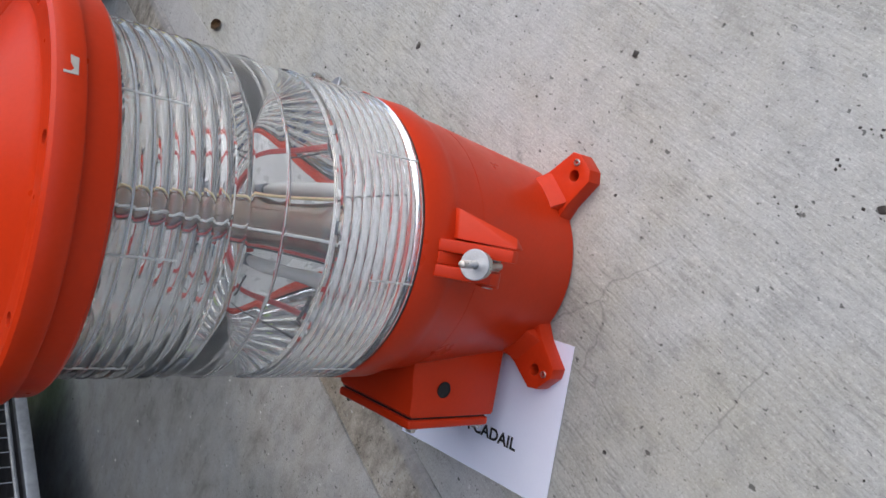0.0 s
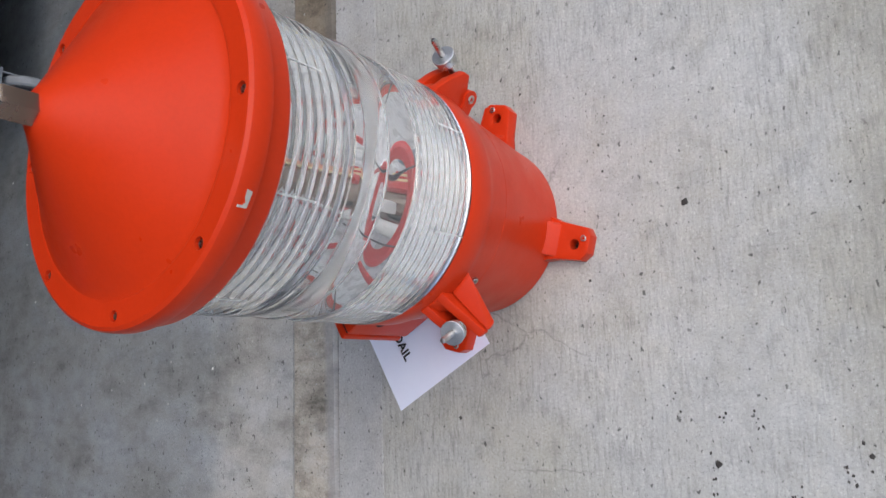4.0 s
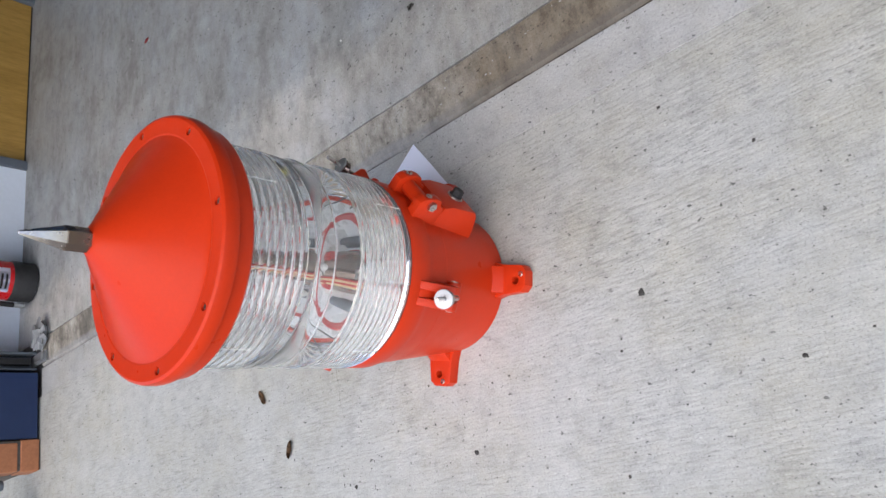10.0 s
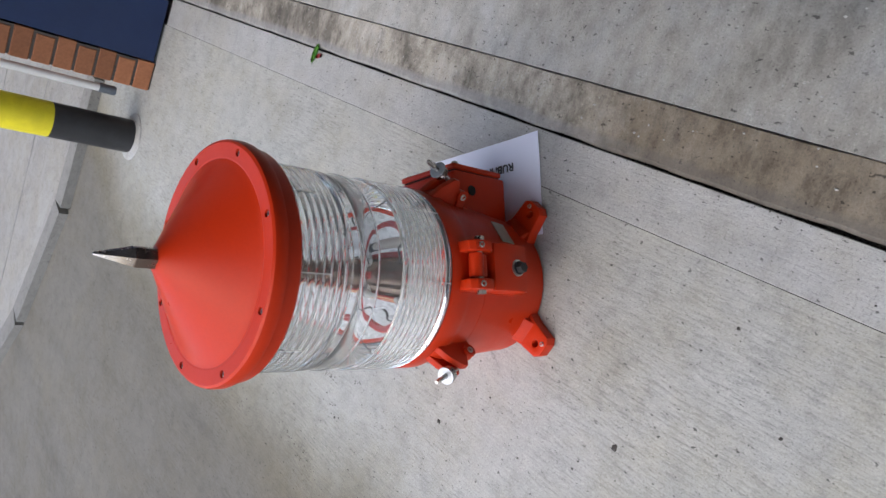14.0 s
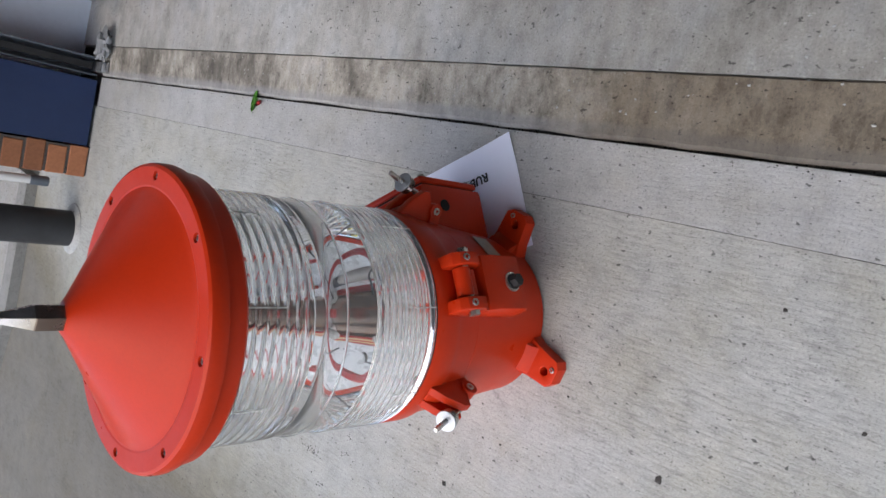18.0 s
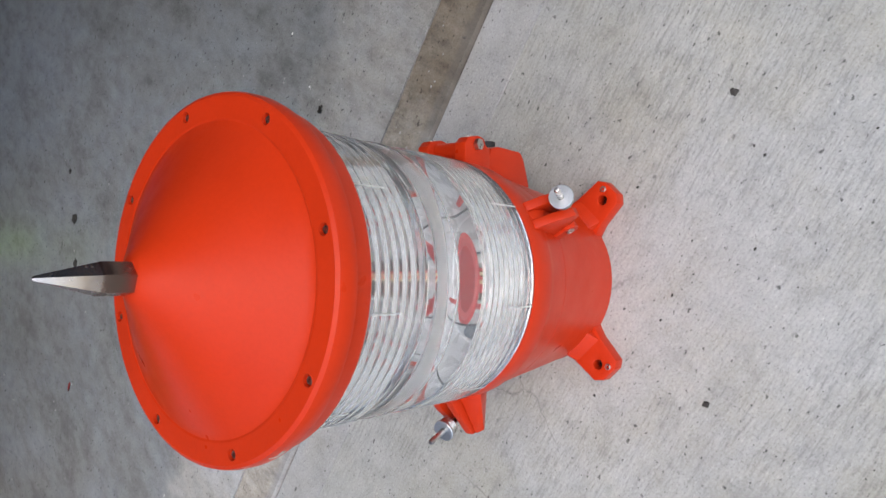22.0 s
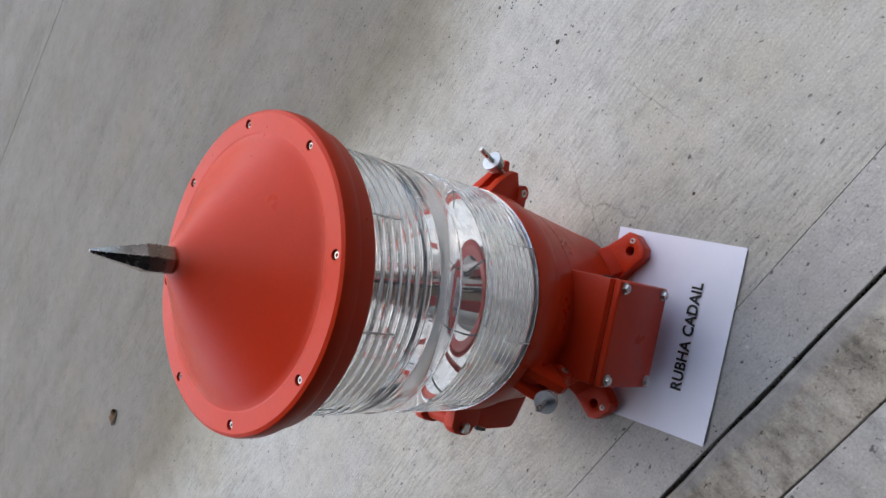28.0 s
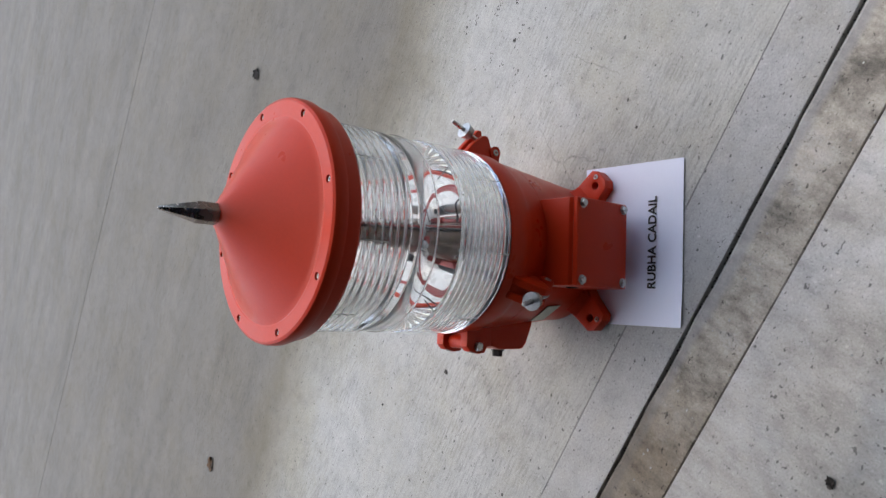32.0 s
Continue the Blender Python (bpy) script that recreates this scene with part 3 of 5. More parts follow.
setting("cladding_east", joined(box(2.062, 2.074, 0.018, 0.285, 0.012, 3.45), box(2.074, 2.25, 0.273, 0.285, 0.012, 3.45)), NAVY, "plain navy metal reveal cladding beside the doorway", "cladding")
track = thing("door_track", "grey steel roller door guide channel on the jamb", "door track", (-2.13, 0.39, 0.008), kind="structure")
part("channel", joined(box(-0.05, 0.0, -0.035, -0.029, 0, 2.9), box(-0.05, 0.0, 0.029, 0.035, 0, 2.9), box(-0.056, -0.05, -0.035, 0.035, 0, 2.9)), GREY_PAINT, track, "", None)
part("rubber_lip", box(-0.03, -0.006, -0.012, 0.012, 0.02, 2.9), BLACK_RUBBER, track, "black rubber lip in the channel", None)
part("foot_bracket", joined(box(-0.05, 0.10, -0.02, 0.02, 0.0, 0.006), box(0.02, 0.09, -0.016, 0.016, 0.006, 0.02, 0.004)), ZINC, track, "small zinc bracket on the sill")


def brick_pier(name, x_face, inward, y0, y1):
    """Courses of bricks on the jamb; each course is one header end, alternately long and short."""
    pier = setting(name, box(min(x_face, x_face + inward * 0.110), max(x_face, x_face + inward * 0.110), y0 + 0.004, y1 - 0.004, 0, 3.44), MORTAR, "red brick pier beside the doorway", "brick pier")
    pier.location.x += inward * 0.004
    full = box(-0.05, 0.05, y0, y1, 0, 0.065, 0.003, 1)
    long_me = bpy.data.meshes.new("brick")
    full.to_mesh(long_me)
    full.free()
    short = box(-0.05, 0.05, y0, y1 - 0.012, 0, 0.065, 0.003, 1)
    short_me = bpy.data.meshes.new("brick")
    short.to_mesh(short_me)
    short.free()
    for me in (long_me, short_me):
        me.materials.append(BRICK)
    for k in range(45):
        b = new("brick", long_me if k % 2 == 0 else short_me)
        b.parent = pier
        b.matrix_parent_inverse = Matrix.Identity(4)
        b.location = (x_face + inward * (0.05 - 0.004), random.uniform(-0.001, 0.001), 0.005 + 0.075 * k)
    return pier


def bollard(at):
    e = thing("bollard", "round steel bollard painted in black and yellow bands", "bollard", at, group="bollards at the doorway")
    z = 0.0
    for n, (z1, m, nm) in enumerate(((0.325, BLACK_PAINT, "black_band"), (0.60, YELLOW, "yellow_band"), (0.875, BLACK_PAINT, "black_band"), (1.06, YELLOW, "yellow_band"))):
        prof = [(0.070, z), (0.070, z1)]
        if n == 3:
            prof = [(0.070, z), (0.070, z1 - 0.03), (0.063, z1 - 0.011), (0.045, z1)]
        part(nm, turned(prof, 40), m, e)
        z = z1
    part("collar", turned([(0.10, 0.0), (0.098, 0.004), (0.078, 0.010), (0.0715, 0.012)], 40), STRIP, e, "concrete fillet round the foot")
    return e


def downpipe(at):
    e = thing("downpipe", "white plastic pipe with a grey end on the outer wall", "pipe", at)
    part("pipe", rod((0, 0, 0.18), (0, 0, 2.9), 0.016, 20), PALE_PLASTIC, e)
    part("end_sleeve", turned([(0.017, 0.115), (0.019, 0.12), (0.019, 0.178), (0.0165, 0.18)], 20), GREY_PAINT, e, "grey pipe end")
    for zz in (0.6, 1.6):
        part("pipe_clip", box(-0.02, 0.02, 0.0, 0.03, zz, zz + 0.02, 0.003), PALE_PLASTIC, e)


bollard((-2.165, -0.245, 0))
bollard((2.115, -0.285, 0))
downpipe((-2.15, -0.072, 0))

# ---------------------------------------------------------------- the lantern
lantern = thing("beacon_lantern", "orange-red marine beacon lantern with clear drum lens, standing on concrete", "lantern")
lantern.matrix_world = pose(0, 0.011, 0.002, 1.3, 0, 0)
ROOT = lantern


def lug(az, bm):
    return moved(bm, around(az))


housing = part("base_housing", turned([(0.120, 0.0), (0.137, 0.0), (0.1395, 0.004), (0.1405, 0.02), (0.1635, 0.228), (0.1670, 0.240), (0.1695, 0.248), (0.1700, 0.282), (0.1680, 0.2868), (0.1550, 0.2868), (0.1500, 0.282), (0.1500, 0.20), (0.120, 0.03)], 96, None), ORANGE, ROOT, "orange-red painted tapered housing", 28)
part("parting_line", turned([(0.1545, 0.1900), (0.1597, 0.1905), (0.1597, 0.1912), (0.1545, 0.1917)], 96, None), ORANGE, housing)
part("gasket", turned([(0.1602, 0.2860), (0.1672, 0.2860), (0.1675, 0.2885), (0.1602, 0.2885)], 96, None), BLACK_RUBBER, ROOT, "thin dark seal under the lens")

# drum lens: rings of prisms above and below a plain belt
outer = [(0.1665, 0.2886)]


def prism_ribs(z0, pitch, count, r0, r1, flat):
    """Half-round ridges with sharp valleys; flat: the share of each pitch between two ridges."""
    out = []
    for k in range(count):
        out.append((r0, z0 + k * pitch))
        for i in range(11):
            a = flat + (1 - flat) * i / 10
            out.append((r0 + (r1 - r0) * math.sin(math.pi * i / 10), z0 + (k + a) * pitch))
    return out


outer += prism_ribs(0.2885, 0.0109, 9, 0.1664, 0.1703, 0.05)
outer += [(0.1680, 0.3885), (0.1702, 0.3915), (0.1708, 0.3945), (0.1700, 0.3975), (0.1676, 0.3990)]
# the belt, with a round bead at mid height
for k in range(29):
    z = 0.3995 + 0.0840 * k / 28
    bulge = 0.1668 + 0.0024 * (1 - ((z - 0.4415) / 0.0420) ** 2)
    if k == 16:
        for i in range(7):
            outer.append((bulge + 0.0013 * math.sin(math.pi * i / 6), z - 0.0009 + 0.0046 * i / 6))
    elif k != 17:
        outer.append((bulge, z))
outer += [(0.1676, 0.4838), (0.1692, 0.4858), (0.1698, 0.4880), (0.1695, 0.4900), (0.1680, 0.4985)]
outer += prism_ribs(0.4995, 0.0132, 8, 0.1666, 0.1706, 0.14)
outer += [(0.1665, 0.6065)]
inner = [(0.1605, 0.6065), (0.1605, 0.4830)]
for k in range(33):
    a = 2 * k / 32 - 1
    inner.append((0.1540 + 0.0065 * a * a, 0.4370 - 0.0435 * a))
inner += [(0.1605, 0.3920), (0.1605, 0.2886)]
lens = part("drum_lens", turned(outer + inner, 144, None), GLASS, ROOT, "clear ribbed acrylic drum lens", 24)
lens.visible_shadow = False
for az in (-165, -120, -75, -30, 15, 60, 105, 150):
    part("moulding_seam", lug(az + 4, box(0.1690, 0.1701, -0.0009, 0.0009, 0.2910, 0.3450)), CELLO, lens, "thin moulded seam")
    part("moulding_seam", lug(az + 4, box(0.1690, 0.1702, -0.0009, 0.0009, 0.5400, 0.6000)), CELLO, lens, "thin moulded seam")

RIM_Z = 0.6500
BORE, BORE_R = 0.1772, 0.0060


def rim_plate():
    """The cap's flat rim with eight counterbored holes."""
    bm = bmesh.new()

    def circle(r, n, z, cx=0.0, cy=0.0):
        vs = [bm.verts.new((cx + r * math.cos(2 * math.pi * k / n), cy + r * math.sin(2 * math.pi * k / n), z)) for k in range(n)]
        return vs, [bm.edges.new((vs[k], vs[(k + 1) % n])) for k in range(n)]

    tops, edges = [], []
    for r, n, cx, cy in [(0.1868, 128, 0, 0), (0.1645, 128, 0, 0)] + [(BORE_R, 20, *polar(BORE, 45 * k, 0)[:2]) for k in range(8)]:
        vs, es = circle(r, n, RIM_Z, cx, cy)
        tops.append((vs, n, r, cx, cy))
        edges += es
    bmesh.ops.triangle_fill(bm, use_beauty=True, edges=edges)
    for vs, n, r, cx, cy in tops[2:]:
        low = [bm.verts.new((v.co.x, v.co.y, RIM_Z - 0.006)) for v in vs]
        for k in range(n):
            bm.faces.new((vs[k], vs[(k + 1) % n], low[(k + 1) % n], low[k]))
        bm.faces.new(low)
    return bm


cap = part("cap", turned([(0.1868, 0.6500), (0.1908, 0.6476), (0.1926, 0.6425), (0.1929, 0.6310), (0.1920, 0.6275), (0.1868, 0.6265), (0.1860, 0.6250), (0.1856, 0.6060), (0.1850, 0.6030), (0.1820, 0.5995), (0.1700, 0.5995), (0.1690, 0.6020), (0.150, 0.6020), (0.150, 0.632), (0.0140, 0.7150), (0.0140, 0.7350), (0.0160, 0.7350), (0.0200, 0.7335), (0.0300, 0.7265), (0.1530, 0.6532), (0.1598, 0.6500), (0.1620, 0.6494), (0.1645, 0.6500)], 128, False), ORANGE, ROOT, "orange-red conical cap with a flat screwed rim", 26)
part("rim", rim_plate(), ORANGE, cap, "flat rim with counterbored screw holes", 20)


def hexagonal(steps):
    bm = bmesh.new()
    rings = [[bm.verts.new(polar(r, 60 * k + 12, zz)) for k in range(6)] for r, zz in steps]
    for a, b in zip(rings, rings[1:]):
        for k in range(6):
            bm.faces.new((a[k], a[(k + 1) % 6], b[(k + 1) % 6], b[k]))
    bm.faces.new(rings[0][::-1])
    bm.faces.new(rings[-1])
    return bm


spike = part("spike", hexagonal(((0.0165, 0.728), (0.0168, 0.731), (0.0168, 0.764), (0.0160, 0.7665))), BRASSY, ROOT, "hexagonal bronze-brown spike base", 20)
part("spike_point", hexagonal(((0.0160, 0.7665), (0.0030, 0.8180), (0.0012, 0.8208))), POINT, spike, "ground bright metal point", 20)


def socket_screw(r=0.0052):
    """Socket head: a ring with a sunk middle."""
    return turned([(0.0002, -0.004), (r, -0.004), (r, 0.0010), (r * 0.85, 0.0016), (r * 0.52, 0.0016), (r * 0.48, 0.0004), (r * 0.46, -0.0022), (0.0002, -0.0024)], 18)


for k in range(8):
    s = part("cap_screw", socket_screw(0.0042), STEEL, cap, "steel socket screw")
    s.location = polar(BORE, 45 * k, RIM_Z - 0.0039)

# bare metal where the rim's paint has chipped
chip = prism([(-0.011, -0.006), (0.010, -0.007), (0.012, 0.001), (0.003, 0.001), (-0.004, -0.002), (-0.008, 0.001), (-0.008, 0.008), (-0.011, 0.008)], 0.0006)
part("paint_chip", lug(-118.5, moved(chip, Matrix.Translation((0.1925, 0, 0.638)) @ pose(0, 0, 0, 90, 0, 90) @ Matrix.Diagonal((0.72, 0.72, 1, 1)))), PRIMER, cap, "chipped paint showing grey primer")

# feet
for k in range(4):
    az = -15.5 + 90 * k
    foot = prism([(0.118, -0.040), (0.155, -0.029), (0.197, -0.025), (0.2065, -0.013), (0.2065, 0.014), (0.199, 0.025), (0.155, 0.029), (0.118, 0.040)], 0.026, [(0.183, -0.003, 0.0075)], 0.0025)
    ft = part("foot", lug(az, foot), ORANGE, ROOT, "orange mounting foot with a bolt hole")
    gus = prism([(0.125, 0.0), (0.164, 0.0), (0.158, 0.006), (0.146, 0.022), (0.125, 0.035)], 0.052, (), 0.004)
    part("gusset", lug(az, moved(gus, Matrix.Translation((0, 0.026, 0.018)) @ pose(0, 0, 0, 90, 0, 0))), ORANGE, ft)
    part("grub_screw", lug(az, moved(socket_screw(0.0048), Matrix.Translation((0.1965, 0.008, 0.0265)))), STEEL, ft, "small steel screw")
    part("hole_shade", lug(az, moved(turned([(0.0002, 0.001), (0.0074, 0.001), (0.0074, 0.003), (0.0002, 0.003)], 16), Matrix.Translation((0.183, -0.003, 0)))), DARK_HOLE, ft)

# three swing-bolt clamps
def upright_plate(outline, y0, y1, bevel=0.0025):
    """A plate cut to an outline in radius and height, from y0 to y1 along the rim."""
    return moved(prism(outline, y1 - y0, (), bevel), Matrix.Translation((0, y1, 0)) @ pose(0, 0, 0, 90, 0, 0))


CHEEK = [(0.150, 0.267), (0.1705, 0.267), (0.190, 0.249), (0.209, 0.222), (0.2085, 0.211), (0.188, 0.203), (0.150, 0.203)]
LONG_CHEEK = [(0.150, 0.267), (0.1705, 0.267), (0.190, 0.249), (0.226, 0.213), (0.2255, 0.204), (0.195, 0.200), (0.150, 0.200)]
WEB = [(0.150, 0.266), (0.1715, 0.266), (0.179, 0.246), (0.174, 0.205), (0.150, 0.205)]
for n, az in enumerate((-30, 90, 210)):
    cheek = CHEEK if n != 2 else LONG_CHEEK
    cl = part("clamp_lug", lug(az, joined(upright_plate(cheek, 0.0070, 0.0205), upright_plate(CHEEK, -0.0205, -0.0070), upright_plate(WEB, -0.0069, 0.0069))), ORANGE, ROOT, "slotted orange clamp lug")
    if n == 2:
        wedge = bmesh.new()
        low = [wedge.verts.new((0.148, y, zz)) for y, zz in ((0.022, 0.246), (0.056, 0.244), (0.022, 0.178))]
        high = [wedge.verts.new(p) for p in ((0.172, 0.022, 0.245), (0.166, 0.055, 0.242), (0.219, 0.034, 0.203), (0.226, 0.022, 0.208), (0.217, 0.022, 0.188))]
        bmesh.ops.convex_hull(wedge, input=low + high)
        bmesh.ops.recalc_face_normals(wedge, faces=wedge.faces)
        bmesh.ops.bevel(wedge, geom=[e for e in wedge.edges if len(e.link_faces) == 2 and e.calc_face_angle(0) > 0.3], offset=0.0022, segments=2, affect="EDGES", profile=0.6)
        part("keeper_wedge", lug(az, wedge), ORANGE, cl, "tapered orange keeper wedge")
        part("set_screw", lug(az, moved(socket_screw(0.0050), Matrix.Translation((0.1590, 0.041, 0.209)) @ pose(0, 0, 0, 0, 84, 14))), STEEL, cl, "small steel screw")
    barrel = part("pivot_barrel", lug(az, joined(rod((0.179, -0.0250, 0.1945), (0.179, -0.0075, 0.1945), 0.0125, 24), rod((0.179, 0.0075, 0.1945), (0.179, 0.0250 if n != 2 else 0.0200, 0.1945), 0.0125, 24), box(0.150, 0.179, -0.0245, -0.0080, 0.1840, 0.2050, 0.002), box(0.150, 0.179, 0.0080, 0.0200, 0.1840, 0.2050, 0.002))), ORANGE, cl, "round orange pivot barrel")
    for side in (-1, 1):
        if n != 2 or side < 0:
            part("pivot_screw", lug(az, moved(socket_screw(0.0062), Matrix.Translation((0.179, side * 0.0252, 0.1945)) @ pose(0, 0, 0, -90 * side, 0, 0))), STEEL, barrel, "steel pivot screw")
    part("bolt_eye", lug(az, rod((0.1830, -0.0060, 0.1960), (0.1830, 0.0060, 0.1960), 0.0085, 20)), BRASSY, barrel, "metal eye of the swing bolt")
    tilt = Matrix.Translation((0.196, 0, 0.205)) @ pose(0, 0, 0, 0, 22, 0)
    bolt = part("swing_bolt", lug(az, moved(joined(rod((0, 0, -0.012), (0, 0, 0.084), 0.0042, 14), turned([(0.0002, 0.082), (0.0042, 0.082), (0.0034, 0.0875), (0.0002, 0.088)], 14)), tilt)), STEEL, cl, "threaded steel swing bolt")
    part("washer", lug(az, moved(turned([(0.0045, 0.0525), (0.0155, 0.0525), (0.0163, 0.0535), (0.0163, 0.0555), (0.0155, 0.0562), (0.0045, 0.0562)], 32, None), tilt)), ZINC, bolt, "round flange washer")
    part("knurled_nut", lug(az, moved(turned([(0.0045, 0.040)] + [(0.0138 + 0.0006 * (i % 2), 0.0405 + 0.0012 * i) for i in range(10)] + [(0.0045, 0.0525)], 32, None), tilt)), BRASSY if n == 1 else STEEL, bolt, "knurled metal nut")

# hinge and gland boss
HZ = 30
hb = part("hinge_boss", lug(HZ, moved(prism([(0.130, 0.098), (0.150, 0.100), (0.1860, 0.115), (0.1960, 0.124), (0.1972, 0.132), (0.1975, 0.186), (0.192, 0.205), (0.160, 0.213), (0.130, 0.213)], 0.086, (), 0.003), Matrix.Translation((0, 0.043, 0)) @ pose(0, 0, 0, 90, 0, 0))), ORANGE, ROOT, "orange hinge and cable gland boss")
for y in (-0.0400, 0.0275):
    ear = prism([(0.150, 0.208), (0.190, 0.208), (0.194, 0.218), (0.204, 0.224), (0.206, 0.238), (0.201, 0.260), (0.192, 0.269), (0.150, 0.269)], 0.019, (), 0.003)
    part("hinge_ear", lug(HZ, moved(ear, Matrix.Translation((0, y + 0.0155, 0)) @ pose(0, 0, 0, 90, 0, 0))), ORANGE, hb, "orange hinge ear")
part("hinge_knuckle", lug(HZ, joined(rod((0.185, -0.0210, 0.246), (0.185, 0.0210, 0.246), 0.0130, 24), box(0.150, 0.190, -0.0205, 0.0205, 0.222, 0.248, 0.004))), ORANGE, hb, "round orange hinge knuckle")
pin = part("hinge_pin", lug(HZ, rod((0.192, -0.0470, 0.243), (0.192, 0.0490, 0.243), 0.0045, 14)), STEEL, hb, "steel hinge pin")
for y0, y1 in ((-0.0510, -0.0445), (0.0435, 0.0505)):
    part("pin_head", lug(HZ, rod((0.192, y0, 0.243), (0.192, y1, 0.243), 0.0085, 6)), STEEL, pin, "hexagon head")
for y in (-0.034, 0.034):
    part("ear_screw", lug(HZ, moved(socket_screw(0.0055), Matrix.Translation((0.2035, y, 0.249)) @ pose(0, 0, 0, 0, 76, 0))), STEEL, hb, "small steel screw")
plug_at = Matrix.Translation((0.1985, 0.0, 0.150)) @ pose(0, 0, 0, 0, 90, 0)
part("gland_ring", lug(HZ, moved(turned([(0.0125, -0.002), (0.0155, -0.002), (0.0155, 0.0012), (0.0125, 0.0015)], 24, None), plug_at)), STEEL, hb, "bare metal ring")
part("gland_plug", lug(HZ, moved(joined(turned([(0.0002, -0.002), (0.0125, -0.002), (0.0125, 0.004), (0.0002, 0.004)], 24), turned([(0.0002, 0.004), (0.0108, 0.004), (0.0100, 0.0150), (0.0002, 0.0155)], 6)), plug_at)), BLACK_RUBBER, hb, "black hexagonal blanking plug")

# terminal box
TZ = 120
tb = part("terminal_box", lug(TZ, moved(prism([(0.100, 0.036), (0.205, 0.036), (0.2085, 0.040), (0.2085, 0.178), (0.204, 0.184), (0.172, 0.186), (0.152, 0.190), (0.100, 0.191)], 0.156, (), 0.004), Matrix.Translation((0, 0.078, 0)) @ pose(0, 0, 0, 90, 0, 0))), ORANGE, ROOT, "orange cast terminal box")
part("box_gasket", lug(TZ, box(0.2083, 0.2112, -0.073, 0.073, 0.047, 0.178)), DARK_HOLE, tb, "dark gasket line")
lid = part("box_lid", lug(TZ, box(0.2110, 0.2225, -0.078, 0.078, 0.043, 0.183, 0.0045, 3)), ORANGE, tb, "flat orange lid with rounded corners")
for y, zz in ((-0.067, 0.055), (0.067, 0.055), (-0.067, 0.169), (0.067, 0.169)):
    hd = joined(turned([(0.0002, -0.004), (0.0088, -0.004), (0.0088, 0.0012), (0.0002, 0.0012)], 20), turned([(0.0002, 0.0010), (0.0068, 0.0010), (0.0064, 0.0055), (0.0002, 0.0062)], 6))
    part("lid_screw", lug(TZ, moved(hd, Matrix.Translation((0.2225, y, zz)) @ pose(0, 0, 0, 0, 90, 0))), STEEL, lid, "steel hexagon screw")
for y, nm in ((0.0785, 1), (-0.0785, -1)):
    hole = joined(turned([(0.0060, -0.004), (0.0105, -0.004), (0.0105, 0.0012), (0.0085, 0.0016), (0.0085, -0.003), (0.0060, -0.003)], 20, None), turned([(0.0002, -0.004), (0.0086, -0.004), (0.0086, 0.0008), (0.0002, 0.0008)], 20))
    part("cable_entry", lug(TZ, moved(hole, Matrix.Translation((0.172, y, 0.135)) @ pose(0, 0, 0, -90 * nm, 0, 0))), DARK_HOLE, tb, "dark threaded cable entry")

# blank worn name plate
part("name_plate", lug(63, moved(box(-0.0005, 0.0012, -0.026, 0.026, -0.019, 0.019, 0.0004, 1), Matrix.Translation((0.1502, 0, 0.104)) @ pose(0, 0, 0, 0, 6.3, 0))), PLATE, housing, "small worn blank metal plate")

# inside of the lens
deck = part("deck_plate", turned([(0.0002, 0.276), (0.1500, 0.276), (0.1500, 0.2850), (0.0002, 0.2860)], 72), DECK_WHITE, ROOT, "bright satin metal deck plate")
part("top_plate", turned([(0.0190, 0.5965), (0.1490, 0.5965), (0.1495, 0.6015), (0.0190, 0.6018)], 64, None), WHITE_WALL, ROOT, "pale plate under the cap")
part("lamp_column", turned([(0.0002, 0.286), (0.0340, 0.286), (0.0340, 0.335), (0.0300, 0.342), (0.0265, 0.350), (0.0235, 0.400), (0.0180, 0.470), (0.0110, 0.560), (0.0095, 0.598), (0.0002, 0.598)], 40), BRONZE, ROOT, "polished dark bronze column, wider at the foot")
RING_Z = 0.350
ch = part("lamp_changer", turned([(0.0345, 0.2862), (0.0700, 0.2862), (0.0700, 0.2920), (0.0685, 0.2935), (0.0345, 0.2950)], 64, None), DECK_WHITE, ROOT, "pale disc that carries the lamp changer")
ring = part("changer_ring", turned([(0.0880, RING_Z - 0.002), (0.0930, RING_Z - 0.002), (0.0940, RING_Z - 0.001), (0.0940, RING_Z + 0.001), (0.0930, RING_Z + 0.002), (0.0880, RING_Z + 0.002), (0.0872, RING_Z)], 72, None), RED_INNER, ch, "narrow red ring over the lamp changer")
for k in range(3):
    part("ring_post", rod(polar(0.087, 120 * k + 40, 0.286), polar(0.087, 120 * k + 40, RING_Z - 0.002), 0.0035, 10), RED_INNER, ring)
for k in range(4):
    part("hub_block", lug(90 * k + 20, box(0.0335, 0.0430, -0.008, 0.008, 0.296, 0.322, 0.002)), RED_INNER, ch, "red block on the column")
    part("connector", lug(90 * k + 65, box(0.0335, 0.0450, -0.008, 0.008, 0.296, 0.312, 0.002)), PALE_PLASTIC, ch, "pale wire connector")
for k in range(3):
    at = Matrix.Translation(polar(0.058, 120 * k - 20, 0))
    part("lamp_holder", moved(turned([(0.0002, 0.294), (0.009, 0.294), (0.009, 0.312), (0.0002, 0.312)], 18), at), GREY_PAINT, ch, "grey lamp holder")
    part("bulb", moved(turned([(0.0002, 0.312), (0.006, 0.312), (0.009, 0.320), (0.009, 0.334), (0.005, 0.342), (0.0002, 0.344)], 18), at), CELLO, ch, "small clear bulb")
